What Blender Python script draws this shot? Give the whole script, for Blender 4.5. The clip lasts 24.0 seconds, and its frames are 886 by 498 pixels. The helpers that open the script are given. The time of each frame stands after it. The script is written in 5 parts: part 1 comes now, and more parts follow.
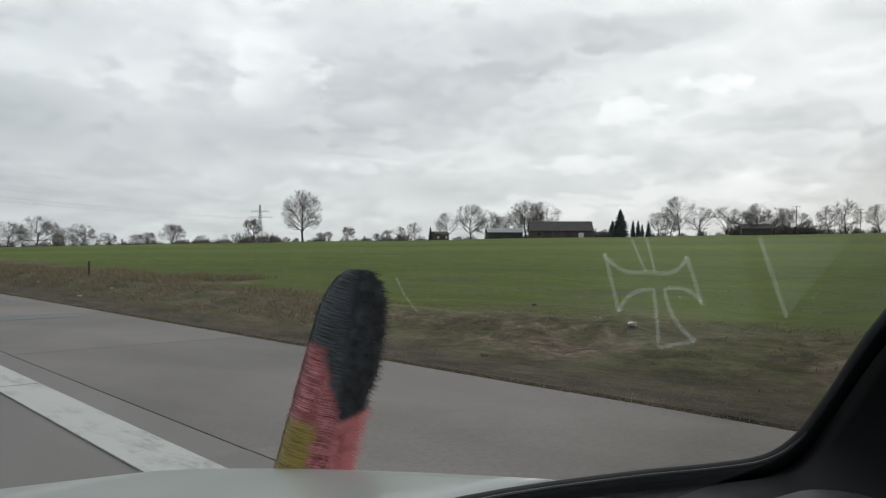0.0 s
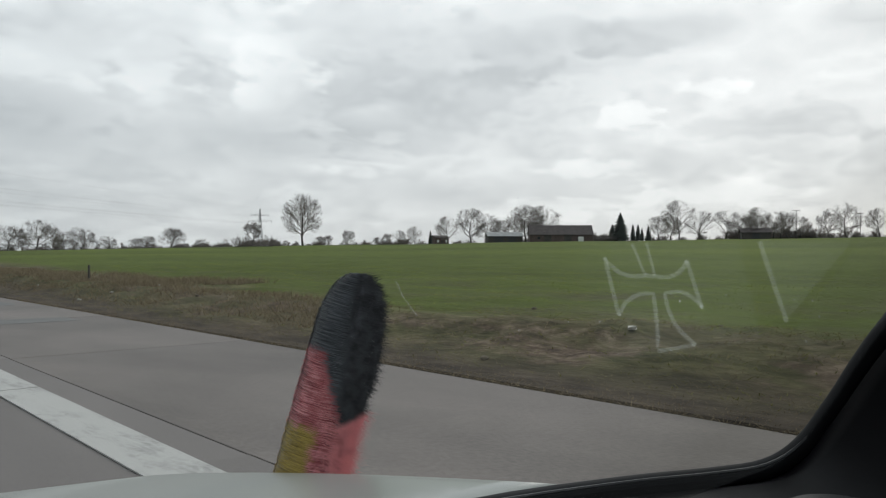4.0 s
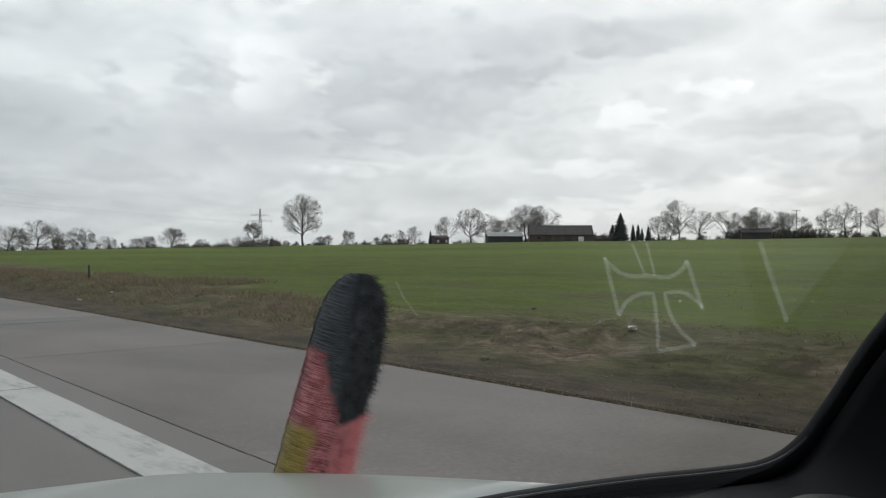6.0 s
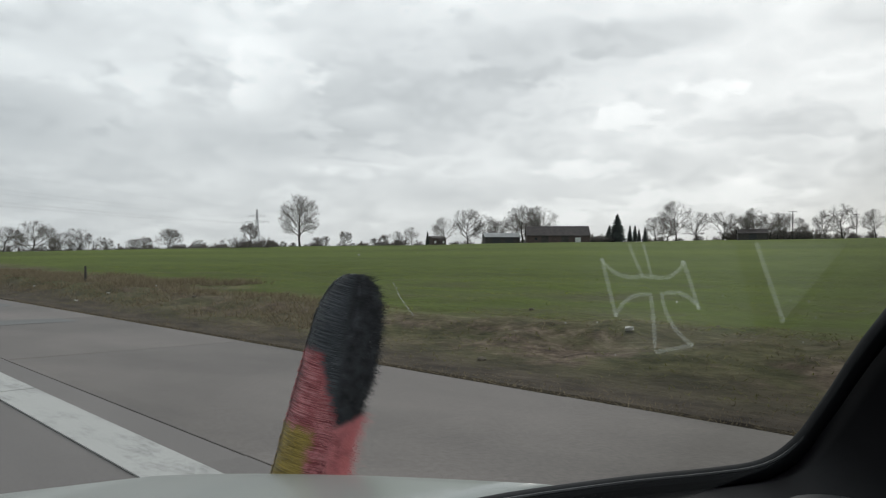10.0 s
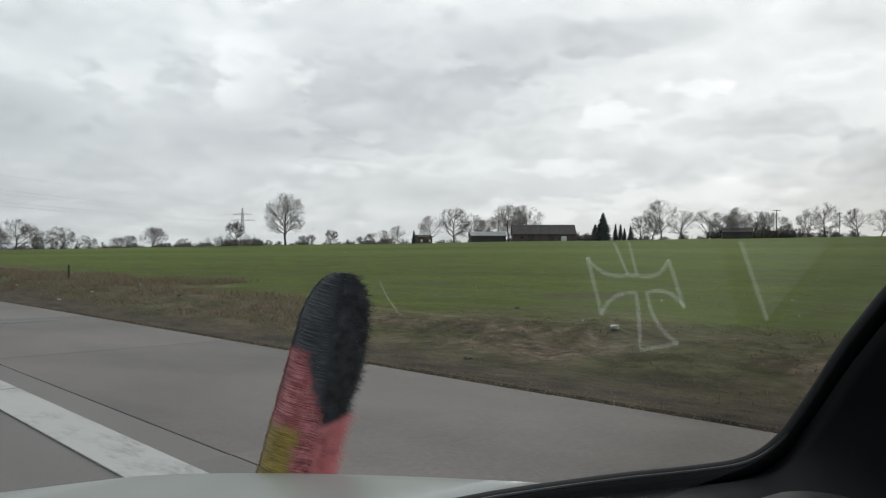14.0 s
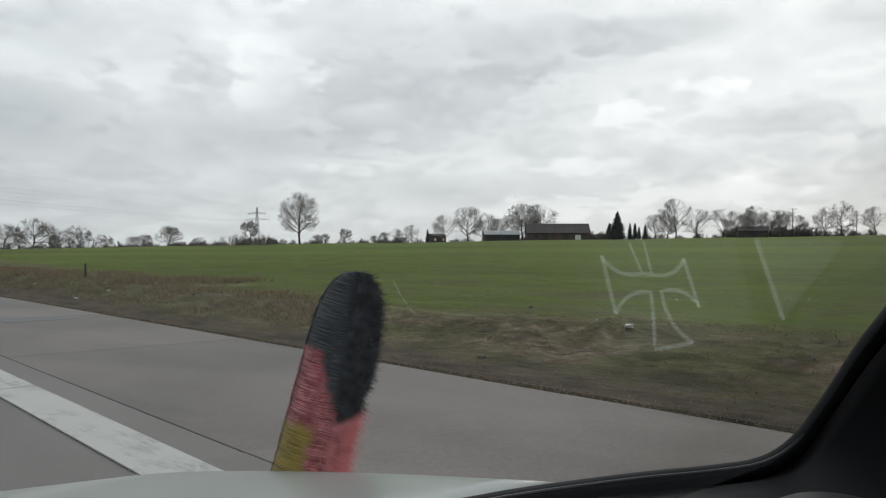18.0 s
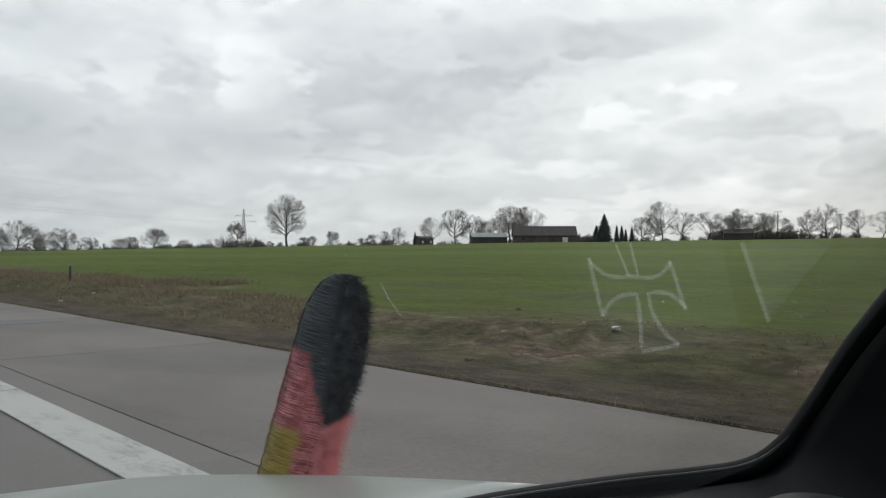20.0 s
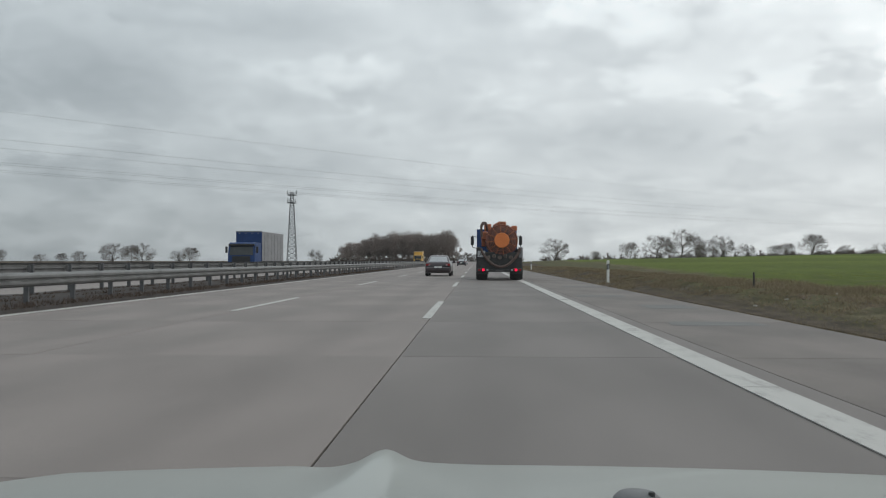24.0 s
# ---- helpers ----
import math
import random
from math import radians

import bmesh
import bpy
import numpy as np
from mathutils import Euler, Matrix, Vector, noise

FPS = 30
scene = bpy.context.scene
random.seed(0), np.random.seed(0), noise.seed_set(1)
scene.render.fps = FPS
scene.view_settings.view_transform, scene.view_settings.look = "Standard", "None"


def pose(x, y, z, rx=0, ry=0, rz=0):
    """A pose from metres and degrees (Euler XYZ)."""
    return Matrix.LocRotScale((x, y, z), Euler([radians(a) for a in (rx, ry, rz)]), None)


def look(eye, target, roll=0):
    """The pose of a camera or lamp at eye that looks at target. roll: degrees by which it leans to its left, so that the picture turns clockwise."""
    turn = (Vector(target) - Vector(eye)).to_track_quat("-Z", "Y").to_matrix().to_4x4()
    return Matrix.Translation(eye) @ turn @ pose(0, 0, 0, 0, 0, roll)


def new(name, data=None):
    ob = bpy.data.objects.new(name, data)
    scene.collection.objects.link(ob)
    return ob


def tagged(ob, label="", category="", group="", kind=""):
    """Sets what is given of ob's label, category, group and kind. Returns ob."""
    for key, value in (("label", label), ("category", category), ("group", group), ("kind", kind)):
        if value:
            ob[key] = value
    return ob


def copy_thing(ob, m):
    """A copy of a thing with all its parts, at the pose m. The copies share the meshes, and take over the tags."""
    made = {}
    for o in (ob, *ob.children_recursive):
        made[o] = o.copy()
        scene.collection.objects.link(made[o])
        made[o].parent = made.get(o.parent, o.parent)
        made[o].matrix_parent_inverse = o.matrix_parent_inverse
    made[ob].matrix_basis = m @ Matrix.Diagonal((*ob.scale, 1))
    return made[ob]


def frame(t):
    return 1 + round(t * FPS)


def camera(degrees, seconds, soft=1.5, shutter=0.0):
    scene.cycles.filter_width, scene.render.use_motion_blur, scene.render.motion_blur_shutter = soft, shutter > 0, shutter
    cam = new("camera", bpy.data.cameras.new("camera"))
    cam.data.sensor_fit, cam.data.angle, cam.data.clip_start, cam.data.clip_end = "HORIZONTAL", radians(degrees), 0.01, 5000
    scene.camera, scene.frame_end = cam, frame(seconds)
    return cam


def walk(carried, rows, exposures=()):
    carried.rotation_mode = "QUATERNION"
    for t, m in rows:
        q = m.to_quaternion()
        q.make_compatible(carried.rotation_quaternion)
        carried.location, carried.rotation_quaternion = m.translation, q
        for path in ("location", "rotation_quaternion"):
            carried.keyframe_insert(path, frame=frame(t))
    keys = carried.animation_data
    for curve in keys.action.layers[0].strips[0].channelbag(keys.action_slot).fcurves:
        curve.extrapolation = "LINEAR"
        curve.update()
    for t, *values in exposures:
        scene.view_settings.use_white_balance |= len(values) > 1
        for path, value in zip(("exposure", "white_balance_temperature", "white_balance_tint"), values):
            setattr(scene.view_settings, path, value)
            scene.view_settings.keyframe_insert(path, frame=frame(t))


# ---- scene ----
# ---- camera and its walk ----
cam = camera(58.2, 24.0, soft=1.15)
SIDE, EYE, FRONT_EYE = -41.45, (0.0, 0.0, 1.05), (-0.8, 0.0, 1.06)
# seconds, turn and tilt against the resting view to the side
TURNS = [(0, .24, -.12), (.5, .14, -.08), (1, .72, -.28), (1.5, .82, -.2), (2, .62, -.28), (2.5, .45, -.12), (4.5, .14, .16),
         (5, .03, .12), (5.5, .31, .04), (6, .24, .16), (6.5, 0, .16), (7, 0, 0), (7.5, -.2, -.12), (8, -.48, .04), (8.5, 0, .04),
         (9, .1, .04), (9.5, -.07, .2), (10, .03, .22), (10.5, 0, .12), (12.5, 0, .22), (13, .2, .12), (13.5, -.58, .08),
         (14, -.96, .12), (14.5, -1.1, .22), (15, -.76, .12), (15.5, -1.07, .18), (16, -1.07, .26), (16.5, -1.0, .16),
         (17, -1.17, .16), (17.5, -.31, 0), (18, .03, .04), (18.5, -.07, .16), (20.5, -.98, .2), (20.8, -.7, .2),
         (20.9, 1.9, .3), (21.0, 6.9, .45), (21.1, 14.8, .5), (21.2, 25.2, .55), (21.3, 33.8, .6), (21.4, 38.9, .6)]
AHEAD = [(21.6, -.8, .62), (22, .0, .62), (22.5, .5, .66), (23, .85, .68), (23.5, 1.5, .72), (24, 2.4, .74)]
slide = {21.1: .05, 21.2: .22, 21.3: .55, 21.4: .85, 21.6: 1.0}


def eye(t):
    return [p + (q - p) * slide.get(t, 0.0 if t < 21.1 else 1.0) for p, q in zip(EYE, FRONT_EYE)]


rows = [(t, pose(*eye(t), 90 + .16 + b, 0, SIDE + a)) for t, a, b in TURNS]
rows += [(t, pose(*eye(t), 90 + .1 + b, 0, a)) for t, a, b in AHEAD]
walk(cam, rows, [(0, -0.28), (20.6, -0.28), (21.4, -0.21), (24, -0.21)])

# ---- world, sun ----
SUN_YAW, SUN_UP = -72.0, 24.0
world = bpy.data.worlds.new("world")
scene.world = world
world.use_nodes = True
nt = world.node_tree
nt.nodes.clear()


def node(tree, kind, **values):
    n = tree.nodes.new(kind)
    for key, value in values.items():
        if key in n.inputs:
            n.inputs[key].default_value = value
        else:
            setattr(n, key, value)
    return n


def math_node(tree, op, a, b=None, clamp=False):
    n = tree.nodes.new("ShaderNodeMath")
    n.operation, n.use_clamp = op, clamp
    for i, v in enumerate((a, b)):
        if v is None:
            continue
        if isinstance(v, (int, float)):
            n.inputs[i].default_value = v
        else:
            tree.links.new(v, n.inputs[i])
    return n.outputs[0]


def ramp(tree, fac, stops):
    n = tree.nodes.new("ShaderNodeValToRGB")
    els = n.color_ramp.elements
    while len(els) < len(stops):
        els.new(0.5)
    for e, (p, c) in zip(els, stops):
        e.position = p
        e.color = (*c, 1) if len(c) == 3 else c
    tree.links.new(fac, n.inputs[0])
    return n.outputs[0]


sky = node(nt, "ShaderNodeTexSky", sky_type="NISHITA", sun_disc=False, sun_elevation=radians(SUN_UP), sun_rotation=radians(-SUN_YAW))
blue = node(nt, "ShaderNodeBackground", Strength=0.1)
nt.links.new(sky.outputs[0], blue.inputs[0])
co = nt.nodes.new("ShaderNodeTexCoord")
sep = nt.nodes.new("ShaderNodeSeparateXYZ")
nt.links.new(co.outputs["Generated"], sep.inputs[0])
up = math_node(nt, "MAXIMUM", sep.outputs[2], 0.0)
# a flat layer of cloud seen in perspective
depth_of = math_node(nt, "ADD", up, 0.34)
layer = nt.nodes.new("ShaderNodeCombineXYZ")
nt.links.new(math_node(nt, "DIVIDE", sep.outputs[0], depth_of), layer.inputs[0])
nt.links.new(math_node(nt, "DIVIDE", sep.outputs[1], depth_of), layer.inputs[1])
shift = node(nt, "ShaderNodeMapping", Location=(3.1, 1.7, 0.4))
nt.links.new(layer.outputs[0], shift.inputs[0])
big = node(nt, "ShaderNodeTexNoise", Scale=1.3, Detail=3.0, Roughness=0.5, Distortion=0.2)
mid = node(nt, "ShaderNodeTexNoise", Scale=4.2, Detail=10.0, Roughness=0.54, Distortion=0.1)
small = node(nt, "ShaderNodeTexNoise", Scale=11.0, Detail=9.0, Roughness=0.58)
for n in (big, mid, small):
    nt.links.new(shift.outputs[0], n.inputs["Vector"])
# rounded heads of cloud, pushed out of shape by the finer wisps
push = node(nt, "ShaderNodeVectorMath", operation="MULTIPLY_ADD")
nt.links.new(small.outputs[1], push.inputs[0])
push.inputs[1].default_value = (0.22, 0.22, 0.22)
nt.links.new(shift.outputs[0], push.inputs[2])
heads = node(nt, "ShaderNodeTexVoronoi", feature="SMOOTH_F1", Scale=5.0, Smoothness=0.35)
nt.links.new(push.outputs[0], heads.inputs["Vector"])
def swing(n, k):
    return math_node(nt, "MULTIPLY", math_node(nt, "SUBTRACT", n.outputs[0], 0.5), k)
puff = math_node(nt, "MULTIPLY", math_node(nt, "SUBTRACT", 0.42, heads.outputs["Distance"]), 0.15)
mixed = math_node(nt, "ADD", math_node(nt, "ADD", math_node(nt, "ADD", math_node(nt, "ADD", swing(big, 0.2), 0.5), swing(mid, 0.3)), swing(small, 0.24)), puff)
ragged = math_node(nt, "ADD", math_node(nt, "ADD", swing(mid, 3.2), swing(small, 2.2)), math_node(nt, "MULTIPLY", puff, 6.0))


def banks(yaw, patches):
    """Larger cloud banks (dark) and gaps (light): bearing and height of the middle, half sizes, shade."""
    global mixed
    across = math_node(nt, "ADD", math_node(nt, "MULTIPLY", sep.outputs[0], math.cos(radians(yaw))), math_node(nt, "MULTIPLY", sep.outputs[1], math.sin(radians(yaw))))
    for a0, e0, wa, we, shade in patches:
        dx = math_node(nt, "DIVIDE", math_node(nt, "SUBTRACT", across, a0), wa)
        dz = math_node(nt, "DIVIDE", math_node(nt, "SUBTRACT", sep.outputs[2], e0), we)
        d = math_node(nt, "SQRT", math_node(nt, "ADD", math_node(nt, "MULTIPLY", dx, dx), math_node(nt, "MULTIPLY", dz, dz)))
        k = math_node(nt, "MULTIPLY", math_node(nt, "SUBTRACT", math_node(nt, "ADD", 1.2, ragged), d), 2.2, True)
        mixed = math_node(nt, "ADD", mixed, math_node(nt, "MULTIPLY", k, shade))


banks(SIDE, [(-.03, .19, .16, .07, -.12), (.10, .245, .15, .04, -.10), (.26, .26, .10, .022, -.10), (.395, .15, .08, .024, -.13), (.47, .255, .07, .035, -.11),
             (.49, .10, .05, .03, -.12), (.03, .075, .15, .022, -.07), (-.28, .13, .12, .028, -.04), (-.48, .16, .09, .028, -.06), (-.15, .135, .10, .022, -.05), (-.35, .06, .14, .016, -.04),
             (-.36, .25, .18, .065, .07), (-.21, .21, .05, .035, .08), (.22, .165, .035, .018, .09), (.31, .195, .045, .012, .08), (.45, .195, .06, .02, -.05),
             (.20, .105, .09, .016, .06), (.12, .055, .07, .012, .06), (-.10, .10, .06, .012, .06), (.33, .07, .10, .014, .06)])
banks(0.0, [(-.42, .21, .10, .05, -.10), (-.26, .28, .14, .03, -.08), (-.22, .12, .11, .025, -.06), (-.48, .14, .08, .03, .06), (-.15, .22, .08, .03, .07), (.14, .14, .18, .03, -.06), (.03, .09, .12, .018, -.05), (.3, .27, .2, .05, -.03)])
CLOUD = ramp(nt, mixed, [(0.28, (0.43, 0.463, 0.481)), (0.39, (0.53, 0.565, 0.582)), (0.48, (0.615, 0.65, 0.664)), (0.55, (0.69, 0.728, 0.74)), (0.66, (0.80, 0.832, 0.838))])
cloud = node(nt, "ShaderNodeBackground", Strength=1.0)
tint = node(nt, "ShaderNodeMix", data_type="RGBA", blend_type="MULTIPLY")
tint.inputs[0].default_value = 1.0
nt.links.new(CLOUD, tint.inputs[6])
# an overcast sky is brighter overhead and round the hidden sun
toward = math_node(nt, "ADD", math_node(nt, "MULTIPLY", sep.outputs[0], math.sin(radians(-SUN_YAW))), math_node(nt, "MULTIPLY", sep.outputs[1], math.cos(radians(SUN_YAW))))
rise = math_node(nt, "MAXIMUM", math_node(nt, "ADD", math_node(nt, "ADD", 0.79, math_node(nt, "MULTIPLY", toward, 0.6)), math_node(nt, "MULTIPLY", up, 1.4)), 0.4)
gray = nt.nodes.new("ShaderNodeCombineColor")
# warmer towards the hidden sun, cooler away from it
for i, (base, lean) in enumerate(((.96, .052), (1.0, .0), (1.028, -.034))):
    nt.links.new(math_node(nt, "MULTIPLY", rise, math_node(nt, "ADD", base, math_node(nt, "MULTIPLY", toward, lean))), gray.inputs[i])
nt.links.new(gray.outputs[0], tint.inputs[7])
nt.links.new(tint.outputs[2], cloud.inputs[0])
both = nt.nodes.new("ShaderNodeMixShader")
both.inputs[0].default_value = 0.97
nt.links.new(blue.outputs[0], both.inputs[1])
nt.links.new(cloud.outputs[0], both.inputs[2])
nt.links.new(both.outputs[0], nt.nodes.new("ShaderNodeOutputWorld").inputs[0])

lamp = bpy.data.lights.new("sun", "SUN")
lamp.energy, lamp.angle, lamp.color = 0.45, radians(14), (1, 0.96, 0.9)
sun = new("sun", lamp)
sun.matrix_world = look((0, 0, 60), (60 * -math.cos(radians(SUN_UP)) * math.sin(radians(-SUN_YAW)), 60 * -math.cos(radians(SUN_UP)) * math.cos(radians(SUN_YAW)), 60 - 60 * math.sin(radians(SUN_UP))))

# ---- materials ----
def surface(name, a, b, rough=0.8, scale=8.0, fine=90.0, bump=0.15, metal=0.0, spread=(0.35, 0.65), per_object=0.0, depth=0.01, coords="Object", coat=0.0, stretch=(1, 1, 1), spec=0.5, tracks=0.0):
    """Two colours mixed by a coarse noise, speckled by a fine one, with relief."""
    m = bpy.data.materials.new(name)
    m.use_nodes = True
    t = m.node_tree
    p = t.nodes["Principled BSDF"]
    c = t.nodes.new("ShaderNodeTexCoord")
    mp = node(t, "ShaderNodeMapping", Scale=stretch)
    t.links.new(c.outputs[coords], mp.inputs[0])
    n1 = node(t, "ShaderNodeTexNoise", Scale=scale, Detail=5.0, Roughness=0.6)
    n2 = node(t, "ShaderNodeTexNoise", Scale=fine, Detail=3.0, Roughness=0.6)
    for n in (n1, n2):
        t.links.new(mp.outputs[0], n.inputs["Vector"])
    f = math_node(t, "ADD", math_node(t, "MULTIPLY", n1.outputs[0], 0.65), math_node(t, "MULTIPLY", n2.outputs[0], 0.35))
    col = ramp(t, f, [(spread[0], a), (spread[1], b)])
    if per_object:
        info = t.nodes.new("ShaderNodeObjectInfo")
        hsv = t.nodes.new("ShaderNodeHueSaturation")
        t.links.new(math_node(t, "ADD", 1 - per_object / 2, math_node(t, "MULTIPLY", info.outputs["Random"], per_object)), hsv.inputs["Value"])
        t.links.new(col, hsv.inputs["Color"])
        col = hsv.outputs[0]
    if tracks:
        # two strips worn by wheels along each lane slab
        sx = t.nodes.new("ShaderNodeSeparateXYZ")
        t.links.new(c.outputs["Object"], sx.inputs[0])
        off = math_node(t, "DIVIDE", math_node(t, "SUBTRACT", math_node(t, "ABSOLUTE", sx.outputs[0]), 0.9), 0.34)
        strip = math_node(t, "POWER", 2.718, math_node(t, "MULTIPLY", math_node(t, "MULTIPLY", off, off), -1.0))
        worn = t.nodes.new("ShaderNodeHueSaturation")
        t.links.new(math_node(t, "SUBTRACT", 1 + tracks / 3, math_node(t, "MULTIPLY", strip, tracks)), worn.inputs["Value"])
        t.links.new(col, worn.inputs["Color"])
        col = worn.outputs[0]
    t.links.new(col, p.inputs["Base Color"])
    p.inputs["Roughness"].default_value = rough
    p.inputs["Metallic"].default_value = metal
    p.inputs["Coat Weight"].default_value = coat
    p.inputs["Specular IOR Level"].default_value = spec
    if bump:
        bn = node(t, "ShaderNodeBump", Strength=bump, Distance=depth)
        t.links.new(f, bn.inputs["Height"])
        t.links.new(bn.outputs[0], p.inputs["Normal"])
    return m


def glow(name, colour, strength):
    m = bpy.data.materials.new(name)
    m.use_nodes = True
    p = m.node_tree.nodes["Principled BSDF"]
    p.inputs["Base Color"].default_value = (*colour, 1)
    p.inputs["Emission Color"].default_value = (*colour, 1)
    p.inputs["Emission Strength"].default_value = strength
    return m


def film_sheet(name, colour, cover, rough=0.6):
    """A thin see-through film or pane."""
    m = bpy.data.materials.new(name)
    m.use_nodes = True
    t = m.node_tree
    t.nodes.remove(t.nodes["Principled BSDF"])
    clear = t.nodes.new("ShaderNodeBsdfTransparent")
    body = node(t, "ShaderNodeBsdfTranslucent", Color=(*colour, 1)) if rough > 0.3 else node(t, "ShaderNodeBsdfGlossy", Color=(*colour, 1), Roughness=rough)
    mx = t.nodes.new("ShaderNodeMixShader")
    mx.inputs[0].default_value = cover
    t.links.new(clear.outputs[0], mx.inputs[1])
    t.links.new(body.outputs[0], mx.inputs[2])
    t.links.new(mx.outputs[0], t.nodes["Material Output"].inputs[0])
    return m


CONCRETE = surface("lane_concrete", (0.129, 0.109, 0.099), (0.199, 0.170, 0.155), 0.75, 0.5, 60, 0.1, per_object=0.06, coords="Object", stretch=(1, 0.35, 1), spec=0.5, tracks=0.12)
SHOULDER = surface("shoulder_concrete", (0.081, 0.070, 0.062), (0.174, 0.149, 0.134), 0.7, 0.55, 45, 0.16, per_object=0.2, stretch=(1, 0.5, 1), spec=0.3)
# the lane beside the shoulder, a little darker than the others
OWN_LANE = surface("worn_lane_concrete", (0.103, 0.091, 0.083), (0.161, 0.142, 0.132), 0.75, 0.5, 60, 0.1, per_object=0.06, stretch=(1, 0.35, 1), spec=0.45, tracks=0.12)
JOINT = surface("joint_filler", (0.012, 0.012, 0.012), (0.03, 0.03, 0.028), 0.9)
PAINT = surface("road_paint", (0.2, 0.195, 0.182), (0.385, 0.375, 0.352), 0.7, 4, 40, 0.2, spread=(0.32, 0.5), stretch=(1, 0.4, 1))
PATCH = surface("asphalt_patch", (0.085, 0.083, 0.08), (0.13, 0.127, 0.122), 0.8, 2, 40, 0.2)
SOIL = surface("dark_soil", (0.018, 0.014, 0.012), (0.045, 0.034, 0.028), 0.95, 3, 30, 0.5)
DIRT = surface("verge_soil", (0.07, 0.056, 0.038), (0.14, 0.115, 0.08), 0.95, 3, 30, 0.6)
BARK = surface("bark", (0.045, 0.04, 0.035), (0.085, 0.076, 0.066), 0.95, 2, 20, 0.4, per_object=0.4)
TWIG = surface("twigs", (0.11, 0.097, 0.086), (0.19, 0.167, 0.15), 0.95, 1, 9, 0, per_object=0.5)
# lightened copy of the twigs, offsetting the shade inside the dense wood
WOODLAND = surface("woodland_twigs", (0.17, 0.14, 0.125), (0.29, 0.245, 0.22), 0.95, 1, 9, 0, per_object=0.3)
THICKET = surface("thicket", (0.11, 0.09, 0.078), (0.19, 0.158, 0.138), 0.95, 1, 9, 0, per_object=0.4)
NEEDLE = surface("needles", (0.022, 0.032, 0.024), (0.05, 0.066, 0.046), 0.9, 2, 20, 0)
STEEL = surface("galvanised_steel", (0.115, 0.115, 0.112), (0.205, 0.204, 0.2), 0.55, 3, 60, 0.05, metal=0.4)
LATTICE = surface("lattice_steel", (0.1, 0.105, 0.11), (0.2, 0.205, 0.21), 0.6, 1, 20, 0, metal=0.3)
WIRE = surface("wire", (0.08, 0.085, 0.09), (0.12, 0.125, 0.13), 0.6, 1, 5, 0)
WHITE = surface("white_plastic", (0.62, 0.62, 0.6), (0.76, 0.76, 0.74), 0.45, 6, 60, 0.05)
BLACK = surface("black_plastic", (0.012, 0.012, 0.013), (0.025, 0.025, 0.026), 0.45, 20, 300, 0.15, depth=0.001)
DASH = surface("dashboard_vinyl", (0.004, 0.004, 0.005), (0.009, 0.009, 0.01), 0.6, 30, 700, 0.3, depth=0.0006, spec=0.15)
RUBBER = surface("seal_rubber", (0.004, 0.004, 0.005), (0.009, 0.009, 0.01), 0.55, 15, 200, 0.08, depth=0.0006, spec=0.14)
TRIM = surface("pillar_vinyl", (0.0045, 0.004, 0.005), (0.009, 0.008, 0.0098), 0.5, 30, 700, 0.3, depth=0.0006, spec=0.25)
GLOSSTRIM = surface("gloss_trim", (0.008, 0.0075, 0.009), (0.014, 0.013, 0.0155), 0.3, 30, 700, 0.1, depth=0.0004, spec=0.5)
SEAL_HIGHLIGHT = surface("seal_bead", (0.018, 0.018, 0.02), (0.04, 0.039, 0.041), 0.35, 15, 200, 0.08, depth=0.0006)
GREYVINYL = surface("grey_vinyl", (0.09, 0.09, 0.092), (0.14, 0.14, 0.142), 0.6, 30, 400, 0.2, depth=0.0006)
DARKVINYL = surface("dark_grey_vinyl", (0.016, 0.016, 0.017), (0.032, 0.032, 0.034), 0.65, 30, 400, 0.2, depth=0.0006)
BONNET = surface("pale_grey_paint", (0.215, 0.231, 0.213), (0.285, 0.3, 0.279), 0.34, 1.5, 40, 0.02, depth=0.001, coat=0.25, spread=(0.3, 0.7))
TYRE = surface("tyre_rubber", (0.012, 0.012, 0.012), (0.03, 0.029, 0.027), 0.9, 8, 60, 0.2)
ORANGE = surface("orange_tank_paint", (0.2, 0.06, 0.025), (0.45, 0.14, 0.055), 0.55, 1.6, 12, 0.1, spread=(0.3, 0.62))
ORANGE_DOOR = surface("orange_plate_paint", (0.6, 0.16, 0.035), (0.72, 0.21, 0.05), 0.5, 2.5, 20, 0.05)
RUST = surface("grimy_steel", (0.05, 0.042, 0.037), (0.15, 0.115, 0.095), 0.8, 3, 25, 0.3)
RED_RUST = surface("red_rusty_paint", (0.13, 0.045, 0.03), (0.3, 0.1, 0.06), 0.65, 3, 25, 0.2)
GRIME = surface("truck_grime", (0.018, 0.018, 0.019), (0.05, 0.048, 0.046), 0.75, 2, 20, 0.2)
HOSE = surface("hose_rubber", (0.06, 0.04, 0.034), (0.13, 0.085, 0.07), 0.8, 6, 40, 0.2)
BLUEPAINT = surface("blue_cab_paint", (0.01, 0.035, 0.12), (0.018, 0.055, 0.17), 0.55, 2, 30, 0.02, spec=0.3)
CAR_DARK = surface("dark_car_paint", (0.012, 0.014, 0.018), (0.022, 0.024, 0.03), 0.3, 3, 30, 0, coat=0.5)
CAR_PLUM = surface("dark_plum_paint", (0.03, 0.018, 0.022), (0.045, 0.028, 0.033), 0.3, 3, 30, 0, coat=0.5)
CAR_SILVER = surface("silver_car_paint", (0.3, 0.31, 0.32), (0.4, 0.41, 0.42), 0.35, 3, 30, 0, metal=0.4)
CARGLASS = surface("car_glass", (0.02, 0.024, 0.026), (0.035, 0.04, 0.042), 0.08, 3, 30, 0)
